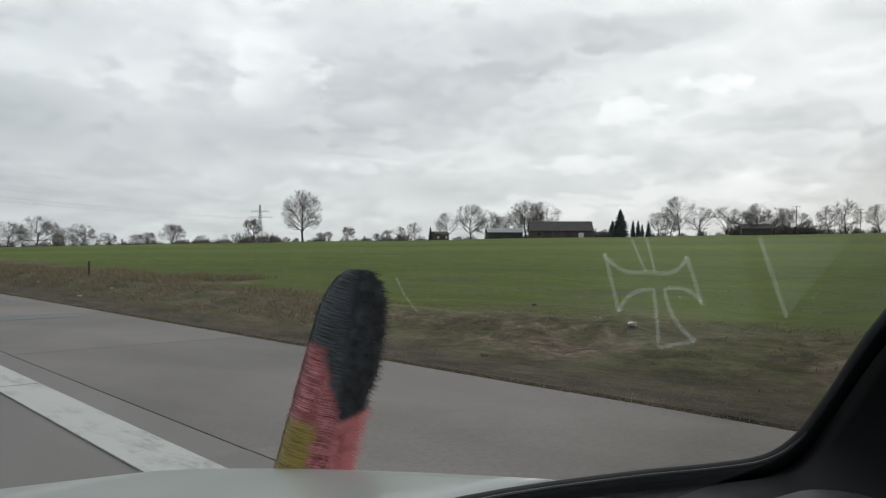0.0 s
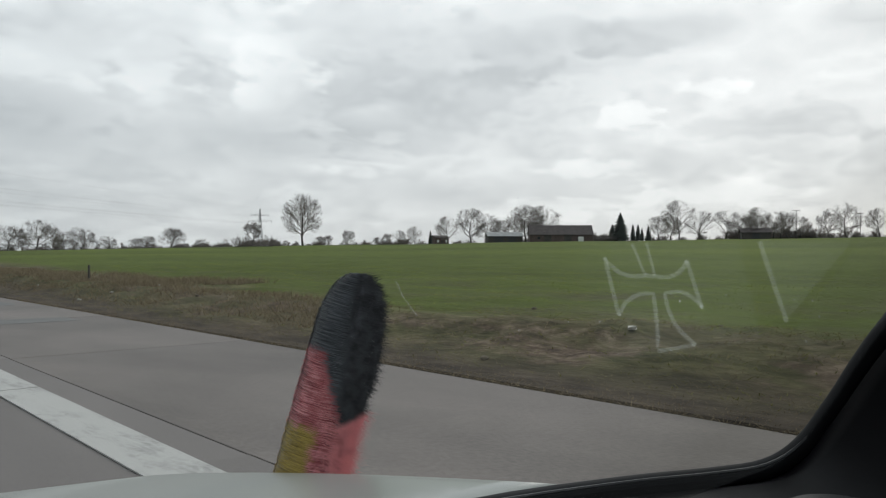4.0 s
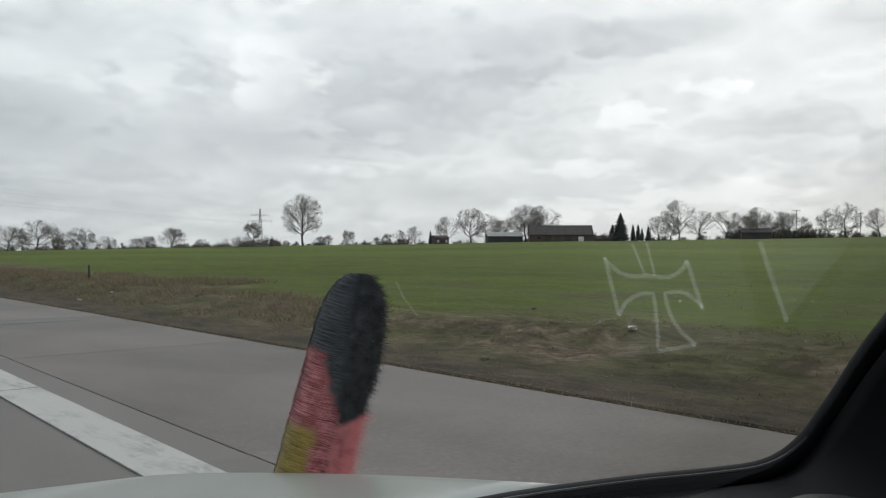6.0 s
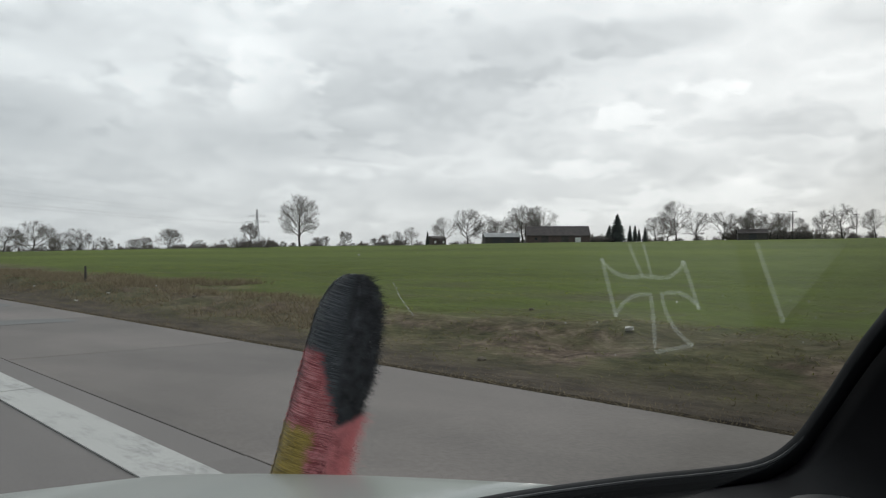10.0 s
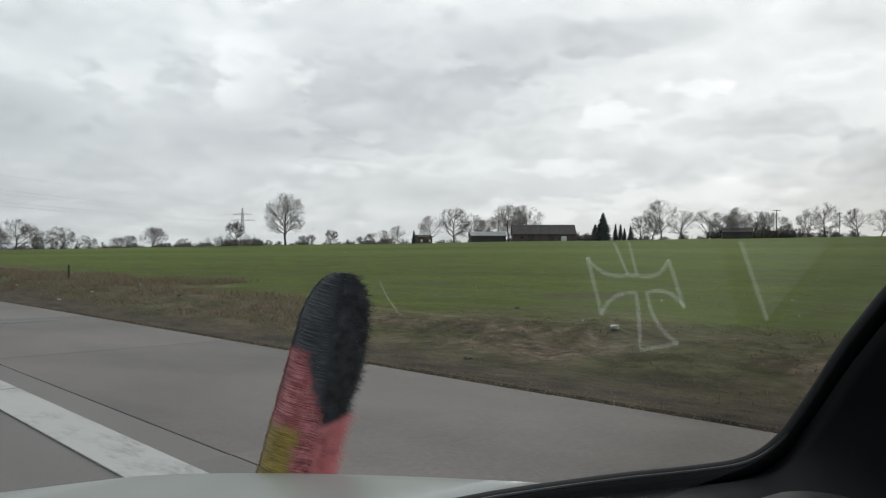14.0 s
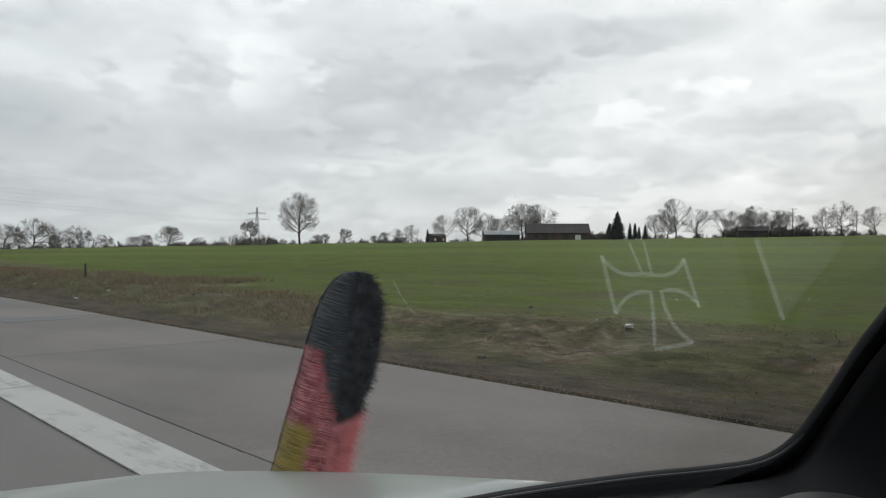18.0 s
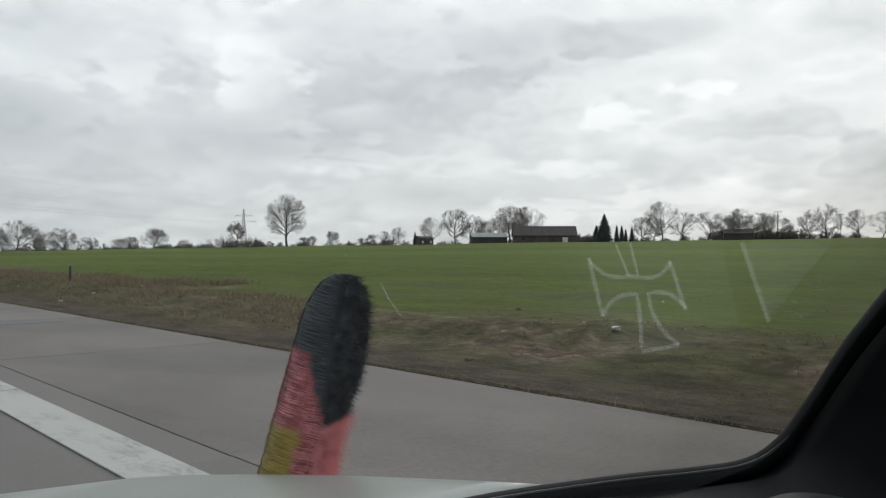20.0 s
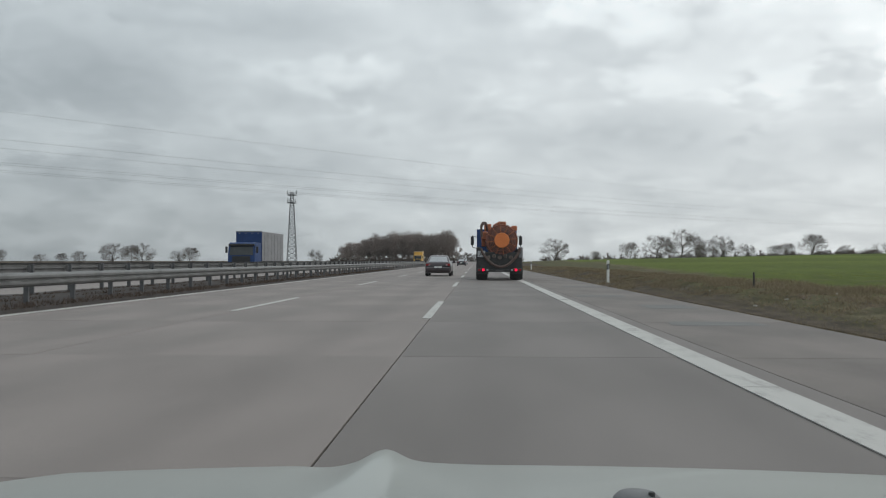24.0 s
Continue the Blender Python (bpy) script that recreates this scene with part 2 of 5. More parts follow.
YELLOW = surface("yellow_box", (0.55, 0.33, 0.07), (0.68, 0.43, 0.12), 0.5, 1, 10, 0)
GREYBOX = surface("grey_curtain", (0.3, 0.31, 0.32), (0.42, 0.43, 0.44), 0.6, 1, 14, 0.1)
LORRYBOX = surface("grey_lorry_box", (0.16, 0.16, 0.168), (0.25, 0.25, 0.26), 0.6, 0.8, 14, 0.1)
RAILPOST = surface("dull_rail_post", (0.05, 0.05, 0.052), (0.11, 0.11, 0.112), 0.7, 3, 40, 0.1)
TAIL = glow("tail_lamp", (1.0, 0.0, 0.05), 1.3)
HEAD = glow("head_lamp", (1.0, 0.95, 0.85), 2.0)
LENS_RED = surface("red_lens", (0.2, 0.01, 0.01), (0.3, 0.02, 0.02), 0.25, 10, 60, 0)
BRICK = surface("red_brown_brick", (0.062, 0.042, 0.036), (0.105, 0.07, 0.06), 0.9, 0.6, 8, 0.2)
ROOF = surface("dark_roof_tiles", (0.035, 0.028, 0.026), (0.07, 0.055, 0.05), 0.85, 0.6, 6, 0.3)
PALEROOF = surface("pale_sheet_roof", (0.22, 0.22, 0.215), (0.33, 0.33, 0.32), 0.7, 0.6, 6, 0.1)
BOARD = surface("dark_boards", (0.035, 0.03, 0.026), (0.07, 0.06, 0.052), 0.9, 1, 12, 0.2)
PLASTER = surface("white_plaster", (0.55, 0.55, 0.53), (0.7, 0.7, 0.68), 0.8, 1, 12, 0.1)
SIGNBLUE = surface("sign_blue", (0.008, 0.09, 0.3), (0.012, 0.11, 0.36), 0.4, 3, 40, 0)
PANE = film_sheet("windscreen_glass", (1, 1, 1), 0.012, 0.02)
# shade put into the glass colour, deepening towards the lower corner by the pillar
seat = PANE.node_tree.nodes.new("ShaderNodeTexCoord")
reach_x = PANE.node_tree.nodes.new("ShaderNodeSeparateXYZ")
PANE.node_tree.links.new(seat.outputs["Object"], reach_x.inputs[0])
corner_noise = node(PANE.node_tree, "ShaderNodeTexNoise", Scale=9.0, Detail=4.0)
PANE.node_tree.links.new(seat.outputs["Object"], corner_noise.inputs["Vector"])
shade_at = math_node(PANE.node_tree, "ADD", math_node(PANE.node_tree, "SUBTRACT", reach_x.outputs[0], math_node(PANE.node_tree, "MULTIPLY", reach_x.outputs[2], 0.5)), math_node(PANE.node_tree, "ADD", math_node(PANE.node_tree, "MULTIPLY", corner_noise.outputs[0], 0.1), 0.3))
PANE.node_tree.links.new(ramp(PANE.node_tree, shade_at, [(0.13, (0.985, 0.982, 0.975)), (0.34, (0.71, 0.705, 0.685))]), PANE.node_tree.nodes["Transparent BSDF"].inputs[0])
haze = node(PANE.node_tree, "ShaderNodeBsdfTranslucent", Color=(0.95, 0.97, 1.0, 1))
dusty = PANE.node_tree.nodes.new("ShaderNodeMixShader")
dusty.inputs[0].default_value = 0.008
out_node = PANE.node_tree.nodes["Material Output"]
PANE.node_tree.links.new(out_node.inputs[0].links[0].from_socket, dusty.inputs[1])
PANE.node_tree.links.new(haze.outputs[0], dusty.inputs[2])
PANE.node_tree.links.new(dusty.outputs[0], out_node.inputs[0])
# three pale films that stand in for reflections in the windscreen
PALE_REFLECTION = film_sheet("pale_sticker_film", (0.95, 1.0, 0.95), 0.08)
WEDGE_REFLECTION = film_sheet("pale_veil_film", (0.9, 1.0, 0.92), 0.026)
THIN_REFLECTION = film_sheet("thin_veil_film", (0.9, 1.0, 0.92), 0.007)
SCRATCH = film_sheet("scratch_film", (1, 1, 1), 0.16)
LITTER = surface("litter_paper", (0.36, 0.34, 0.3), (0.58, 0.55, 0.5), 0.85)


def field_material():
    """Young winter corn in drilled rows, the soil showing through; dead grass and bare soil on the bank."""
    m = bpy.data.materials.new("field_and_verge")
    m.use_nodes = True
    t = m.node_tree
    p = t.nodes["Principled BSDF"]
    g = t.nodes.new("ShaderNodeNewGeometry")
    s = t.nodes.new("ShaderNodeSeparateXYZ")
    t.links.new(g.outputs["Position"], s.inputs[0])
    def nz(scale, detail=4.0, stretch=(1, 1, 1), rough=0.6):
        mp = node(t, "ShaderNodeMapping", Scale=stretch)
        t.links.new(g.outputs["Position"], mp.inputs[0])
        n = node(t, "ShaderNodeTexNoise", Scale=scale, Detail=detail, Roughness=rough)
        t.links.new(mp.outputs[0], n.inputs["Vector"])
        return n.outputs[0]
    wide, tuft, blade = nz(0.03, 3.0, (1, 0.25, 1)), nz(1.1, 5.0, (1, 0.28, 1)), nz(12.0, 4.0, (1, 0.35, 1))
    green = ramp(t, math_node(t, "ADD", math_node(t, "MULTIPLY", wide, 0.5), math_node(t, "MULTIPLY", math_node(t, "ADD", tuft, blade), 0.25)),
                 [(0.36, (0.044, 0.054, 0.009)), (0.5, (0.076, 0.1, 0.013)), (0.64, (0.115, 0.142, 0.02))])
    # thin places in the crop where dead leaves and soil show
    thin = node(t, "ShaderNodeMix", data_type="RGBA")
    bald = math_node(t, "ADD", math_node(t, "MULTIPLY", math_node(t, "SUBTRACT", nz(0.8, 5.0, (1, 0.5, 1), 0.65), 0.5), 3.2), math_node(t, "MULTIPLY", math_node(t, "SUBTRACT", 11.0, s.outputs[0]), 0.06))
    t.links.new(math_node(t, "MULTIPLY", math_node(t, "ADD", bald, 0.12), 0.75, True), thin.inputs[0])
    t.links.new(green, thin.inputs[6])
    t.links.new(ramp(t, blade, [(0.35, (0.05, 0.043, 0.022)), (0.65, (0.105, 0.088, 0.05))]), thin.inputs[7])
    green = thin.outputs[2]
    clump, patch = nz(2.6, 5.0, (1, 0.4, 1), 0.7), nz(0.55, 4.0, (1, 0.35, 1))
    dead = ramp(t, math_node(t, "ADD", math_node(t, "MULTIPLY", math_node(t, "ADD", tuft, clump), 0.36), math_node(t, "MULTIPLY", blade, 0.28)),
                [(0.38, (0.03, 0.023, 0.015)), (0.45, (0.072, 0.056, 0.036)), (0.53, (0.122, 0.097, 0.062)), (0.63, (0.22, 0.18, 0.12))])
    olive = ramp(t, math_node(t, "ADD", math_node(t, "MULTIPLY", clump, 0.6), math_node(t, "MULTIPLY", blade, 0.4)),
                 [(0.38, (0.035, 0.034, 0.015)), (0.5, (0.07, 0.066, 0.03)), (0.62, (0.115, 0.104, 0.052))])
    mo = node(t, "ShaderNodeMix", data_type="RGBA")
    t.links.new(dead, mo.inputs[6])
    t.links.new(olive, mo.inputs[7])
    # the bank ends and the crop begins along a wavering line
    edge = math_node(t, "ADD", s.outputs[0], math_node(t, "MULTIPLY", math_node(t, "SUBTRACT", nz(0.5, 4.0), 0.5), 3.2))
    # further along, the rough bank is broader
    edge = math_node(t, "SUBTRACT", edge, math_node(t, "MULTIPLY", math_node(t, "MULTIPLY", math_node(t, "SUBTRACT", s.outputs[1], 11.0), 0.07, True), 2.6))
    edge = math_node(t, "SUBTRACT", edge, math_node(t, "MULTIPLY", math_node(t, "MULTIPLY", math_node(t, "SUBTRACT", s.outputs[1], 30.0), 0.005, True), 24.0))
    # greener towards the concrete, bare and brown along the top of the bank
    bias = math_node(t, "ADD", math_node(t, "MULTIPLY", math_node(t, "SUBTRACT", patch, 0.44), 6.0), math_node(t, "MULTIPLY", math_node(t, "SUBTRACT", 6.1, edge), 0.55))
    t.links.new(math_node(t, "MULTIPLY", bias, 1.0, True), mo.inputs[0])
    dead = mo.outputs[2]
    # turned-up brown soil in clumps along the top of the bank
    soil = node(t, "ShaderNodeMix", data_type="RGBA")
    crest = math_node(t, "SUBTRACT", 1.0, math_node(t, "ABSOLUTE", math_node(t, "MULTIPLY", math_node(t, "SUBTRACT", edge, 6.1), 0.9)))
    t.links.new(math_node(t, "MULTIPLY", math_node(t, "ADD", math_node(t, "MULTIPLY", math_node(t, "SUBTRACT", nz(1.5, 6.0, (1, 0.45, 1), 0.7), 0.53), 9.0), math_node(t, "MULTIPLY", crest, 0.7)), 0.8, True), soil.inputs[0])
    t.links.new(dead, soil.inputs[6])
    t.links.new(ramp(t, nz(7.0, 5.0, (1, 0.6, 1), 0.7), [(0.36, (0.04, 0.028, 0.02)), (0.5, (0.105, 0.076, 0.054)), (0.64, (0.19, 0.145, 0.105))]), soil.inputs[7])
    dead = soil.outputs[2]
    # a strip of bare dark dirt along the concrete
    bare = node(t, "ShaderNodeMix", data_type="RGBA")
    t.links.new(math_node(t, "MULTIPLY", math_node(t, "SUBTRACT", 5.55, math_node(t, "ADD", math_node(t, "MULTIPLY", edge, 0.35), math_node(t, "MULTIPLY", s.outputs[0], 0.65))), 1.5, True), bare.inputs[0])
    t.links.new(dead, bare.inputs[6])
    t.links.new(ramp(t, clump, [(0.35, (0.036, 0.028, 0.021)), (0.65, (0.092, 0.073, 0.052))]), bare.inputs[7])
    dead = bare.outputs[2]
    k = math_node(t, "MULTIPLY", math_node(t, "SUBTRACT", edge, 5.9), 0.5, True)
    mx = node(t, "ShaderNodeMix", data_type="RGBA")
    t.links.new(k, mx.inputs[0])
    t.links.new(dead, mx.inputs[6])
    t.links.new(green, mx.inputs[7])
    t.links.new(mx.outputs[2], p.inputs["Base Color"])
    p.inputs["Roughness"].default_value = 0.95
    p.inputs["Specular IOR Level"].default_value = 0.1
    bn = node(t, "ShaderNodeBump", Strength=0.7, Distance=0.06)
    t.links.new(math_node(t, "ADD", tuft, math_node(t, "MULTIPLY", blade, 0.5)), bn.inputs["Height"])
    t.links.new(bn.outputs[0], p.inputs["Normal"])
    return m


FIELD = field_material()


def blade_material(name, a, b):
    """Thin blades that let some of the light through."""
    m = bpy.data.materials.new(name)
    m.use_nodes = True
    t = m.node_tree
    t.nodes.remove(t.nodes["Principled BSDF"])
    g = t.nodes.new("ShaderNodeNewGeometry")
    col = ramp(t, g.outputs["Random Per Island"], [(0.0, a), (1.0, b)])
    d, l, mx = t.nodes.new("ShaderNodeBsdfDiffuse"), t.nodes.new("ShaderNodeBsdfTranslucent"), t.nodes.new("ShaderNodeMixShader")
    for n in (d, l):
        t.links.new(col, n.inputs[0])
    mx.inputs[0].default_value = 0.38
    t.links.new(d.outputs[0], mx.inputs[1])
    t.links.new(l.outputs[0], mx.inputs[2])
    t.links.new(mx.outputs[0], t.nodes["Material Output"].inputs[0])
    return m


DEADGRASS = blade_material("dead_grass", (0.14, 0.112, 0.07), (0.26, 0.21, 0.135))
WEED = blade_material("dark_weeds", (0.06, 0.044, 0.036), (0.12, 0.088, 0.068))
TUFT = blade_material("verge_tufts", (0.125, 0.125, 0.04), (0.21, 0.2, 0.072))
CROP = blade_material("young_crop", (0.15, 0.185, 0.03), (0.24, 0.28, 0.05))


# ---- mesh helpers ----
class Shape:
    """Collects vertices and faces of one part."""
    def __init__(self):
        self.v, self.f = [], []

    def add(self, verts, faces):
        n = len(self.v)
        self.v += [tuple(p) for p in verts]
        self.f += [tuple(n + i for i in f) for f in faces]
        return self

    def box(self, c, s, bevel=0.0, turn=0.0, taper=1.0):
        """A box with cut edges; taper narrows its top."""
        x, y, z = (q / 2 for q in s)
        b = min(bevel, x * .9, y * .9, z * .9)
        levels = [(-z, b), (-z + b, 0), (z - b, 0), (z, b)] if b else [(-z, 0), (z, 0)]
        ring = []
        for zz, cut in levels:
            k = 1 + (taper - 1) * (zz + z) / (2 * z)
            hx, hy = (x - cut) * k, (y - cut) * k
            if b:
                pts = [(-hx + b, -hy), (hx - b, -hy), (hx, -hy + b), (hx, hy - b), (hx - b, hy), (-hx + b, hy), (-hx, hy - b), (-hx, -hy + b)]
            else:
                pts = [(-hx, -hy), (hx, -hy), (hx, hy), (-hx, hy)]
            ring.append([(px, py, zz) for px, py in pts])
        ca, sa = math.cos(turn), math.sin(turn)
        vs = [(c[0] + px * ca - py * sa, c[1] + px * sa + py * ca, c[2] + pz) for r in ring for px, py, pz in r]
        n = len(ring[0])
        fs = [tuple(reversed(range(n))), tuple(range((len(ring) - 1) * n, len(ring) * n))]
        for k in range(len(ring) - 1):
            fs += [(k * n + i, k * n + (i + 1) % n, (k + 1) * n + (i + 1) % n, (k + 1) * n + i) for i in range(n)]
        return self.add(vs, fs)

    def sweep(self, path, radii, n=8, closed=False, caps=True, flat=1.0):
        """A tube along points, with a radius at each."""
        path = [Vector(p) for p in path]
        if isinstance(radii, (int, float)):
            radii = [radii] * len(path)
        vs, last = [], None
        m = len(path)
        for i, p in enumerate(path):
            d = (path[(i + 1) % m] - path[i - 1]) if closed else (path[min(i + 1, m - 1)] - path[max(i - 1, 0)])
            d.normalize()
            a = last - d * last.dot(d) if last is not None else (Vector((0, 0, 1)) if abs(d.z) < .9 else Vector((1, 0, 0))).cross(d)
            a.normalize()
            last = a
            b = d.cross(a)
            vs += [p + (a * math.cos(2 * math.pi * k / n) + b * math.sin(2 * math.pi * k / n) * flat) * radii[i] for k in range(n)]
        fs = []
        for i in range(m if closed else m - 1):
            j = (i + 1) % m
            fs += [(i * n + k, i * n + (k + 1) % n, j * n + (k + 1) % n, j * n + k) for k in range(n)]
        if caps and not closed:
            fs += [tuple(reversed(range(n))), tuple(range((m - 1) * n, m * n))]
        return self.add(vs, fs)

    def lathe(self, profile, n=24, axis="z", at=(0, 0, 0)):
        """Turns (radius, height) points about an axis."""
        vs = []
        for r, h in profile:
            for k in range(n):
                a = 2 * math.pi * k / n
                p = (r * math.cos(a), r * math.sin(a), h)
                p = {"z": p, "y": (p[0], p[2], p[1]), "x": (p[2], p[0], p[1])}[axis]
                vs.append(tuple(q + w for q, w in zip(p, at)))
        fs = [(i * n + k, i * n + (k + 1) % n, (i + 1) * n + (k + 1) % n, (i + 1) * n + k) for i in range(len(profile) - 1) for k in range(n)]
        fs += [tuple(range(n)), tuple(range((len(profile) - 1) * n, len(profile) * n))]
        return self.add(vs, fs)

    def loft(self, rings):
        """Closed rings of equal length joined in turn, with end caps."""
        n = len(rings[0])
        fs = [(i * n + k, i * n + (k + 1) % n, (i + 1) * n + (k + 1) % n, (i + 1) * n + k) for i in range(len(rings) - 1) for k in range(n)]
        fs += [tuple(range(n)), tuple(range((len(rings) - 1) * n, len(rings) * n))]
        return self.add([p for r in rings for p in r], fs)

    def grid(self, fn, us, vs):
        """A sheet of points fn(u, v)."""
        nu = len(us)
        return self.add([fn(u, v) for v in vs for u in us], [(j * nu + i, j * nu + i + 1, (j + 1) * nu + i + 1, (j + 1) * nu + i) for j in range(len(vs) - 1) for i in range(nu - 1)])

    def mesh(self, name, material, smooth=False):
        me = bpy.data.meshes.new(name)
        me.from_pydata(self.v, [], self.f)
        me.materials.append(material)
        bm = bmesh.new()
        bm.from_mesh(me)
        if len(bm.faces) < 60000:
            bmesh.ops.recalc_face_normals(bm, faces=bm.faces)
        bm.to_mesh(me)
        bm.free()
        if smooth:
            me.polygons.foreach_set("use_smooth", [True] * len(me.polygons))
            me.set_sharp_from_angle(angle=radians(38))
        return me


def part(name, shape, material, parent=None, label="", smooth=False, thick=0.0):
    """One mesh object, under a thing or a part; with thick, a sheet gets that thickness."""
    ob = new(name, shape.mesh(name, material, smooth))
    if parent:
        ob.parent = parent
    if thick:
        md = ob.modifiers.new("solid", "SOLIDIFY")
        md.thickness, md.offset = thick, -1
    return tagged(ob, label)


def thing(name, label, category, at=(0, 0, 0), turn=0.0, group="", kind=""):
    ob = tagged(new(name), label, category, group, kind)
    ob.matrix_basis = pose(*at, 0, 0, turn)
    return ob


def slope(x, y):
    """Height of the open land: level under the road, rising over the bank to the fields."""
    if x < 4.55:
        return -0.14 if x > -27 else -0.14 - min(0.5, (-27 - x) * 0.05)
    r = math.hypot(x, y)
    k = min(1.0, 400 / r)
    f = x * k
    t = min(max((f - 4.6) / 2.2, 0), 1)
    z = 0.01 + 0.24 * t * t * (3 - 2 * t) + 0.0218 * max(f - 6.8, 0)
    if r > 400:
        z -= 0.012 * (r - 400)
    wob = noise.noise(Vector((x * .35, y * .2, 0))) * .08 + noise.noise(Vector((x * 1.3, y * .8, 3))) * .075 + noise.noise(Vector((x * 2.9, y * 2.2, 9))) * .075 * math.exp(-((x - 6.1) / 1.3) ** 2) + .06 * math.exp(-((x - 6.6) / .5) ** 2)
    return z + wob * min(1, max(0, (x - 4.6) / 1.5)) + (noise.noise(Vector((x * .012, y * .012, 7))) * .9 * min(1, max(0, (r - 90) / 200)))


def far(px, r):
    """The place at a bearing of the resting side view (0 to 1568 across it), r metres away."""
    a = radians(-SIDE) + math.atan((px - 784) / 1408)
    x, y = r * math.sin(a), r * math.cos(a)
    return x, y, slope(x, y)


def ahead(px, r):
    """The same for the view straight along the road."""
    a = math.atan((px - 807) / 1408)
    x, y = FRONT_EYE[0] + r * math.sin(a), r * math.cos(a)
    return x, y, slope(x, y)


# ---- land ----
def steps(*spans):
    out = []
    for a, b, n in spans:
        out += [a + (b - a) * i / n for i in range(n)]
    return out + [spans[-1][1]]


land = Shape().grid(lambda x, y: (x, y, slope(x, y)),
                    steps((-2600, -400, 8), (-400, -28, 14), (-28, 4.5, 3), (4.5, 9, 34), (9, 24, 26), (24, 90, 33), (90, 500, 55), (500, 2600, 20)),
                    steps((-1800, -300, 8), (-300, -20, 28), (-20, -4, 12), (-4, 36, 150), (36, 120, 70), (120, 520, 60), (520, 900, 30), (900, 3800, 20)))
tagged(part("ground", land, FIELD, smooth=True), "green winter-crop field behind a brown dead-grass verge", "field", kind="structure")


def blades(name, label, material, n, seed, xr, yr, h, w, gap, lean):
    """Many single blades of grass as one sheet of loose triangles."""
    rng = np.random.default_rng(seed)
    v, f = [], []
    while len(f) < n:
        u = rng.random()
        x = xr[0] + (xr[1] - xr[0]) * u
        y = yr[0] + (yr[1] - yr[0]) * rng.random() ** 1.3
        if noise.noise(Vector((x * 1.1, y * .55, 11))) + rng.normal() * .25 < gap:
            continue
        z = slope(x, y) - 0.01
        a = rng.random() * math.pi * 2
        k = 0.5 + rng.random()
        dx, dy = math.cos(a) * w * k, math.sin(a) * w * k
        lx, ly = rng.normal() * lean * h, rng.normal() * lean * h
        i = len(v)
        v += [(x - dx, y - dy, z), (x + dx, y + dy, z), (x + lx, y + ly, z + h * k)]
        f.append((i, i + 1, i + 2))
    me = bpy.data.meshes.new(name)
    me.from_pydata(v, [], f)
    me.materials.append(material)
    return tagged(new(name, me), label, "grass", kind="stuff")


blades("verge_grass", "matted pale brown dead grass on the road verge", DEADGRASS, 60000, 1, (4.58, 7.6), (-3, 34), 0.02, 0.004, -0.3, 2.4)
blades("verge_edge_grass", "ragged dead grass overhanging the concrete edge", DEADGRASS, 16000, 7, (4.52, 4.8), (-2, 40), 0.018, 0.0035, -0.3, 2.0)
blades("verge_grass_far", "thin brown dead grass along the far verge", DEADGRASS, 22000, 2, (4.6, 8.2), (30, 120), 0.08, 0.012, -0.05, 1.4)
blades("verge_tussocks", "rough tall brown grass tussocks on the bank", DEADGRASS, 26000, 6, (5.4, 7.2), (9, 120), 0.085, 0.007, 0.08, 1.0)
blades("bank_tussocks", "tall pale dead grass on the broad bank further along", DEADGRASS, 30000, 12, (6.4, 9.6), (17, 95), 0.13, 0.008, 0.02, 0.8)
blades("crop_rows", "short young green winter crop on the field", CROP, 60000, 3, (6.9, 20), (-2, 40), 0.02, 0.005, -0.3, 2.6)
blades("verge_tuft_green", "short green grass tufts among the dead verge grass", TUFT, 18000, 4, (5.0, 8.0), (-3, 40), 0.028, 0.005, -0.2, 2.2)


# ---- trees ----
def limb(sh, p, d, length, r, level, rng, twigs, spread, up, low):
    """One limb in bent pieces, with smaller limbs along it."""
    pts, rad = [Vector(p)], [r]
    n = 4 if level < 2 else 3
    d = Vector(d)
    for i in range(n):
        d = (d + Vector((rng.gauss(0, .16), rng.gauss(0, .16), rng.gauss(0, .1) + up * .12))).normalized()
        pts.append(pts[-1] + d * length / n)
        rad.append(max(low, r * (1 - .72 * (i + 1) / n)))
    (sh if level < 2 else twigs).sweep(pts, rad, 6 if level == 0 else (4 if level == 1 else 3), caps=False)
    return pts, d


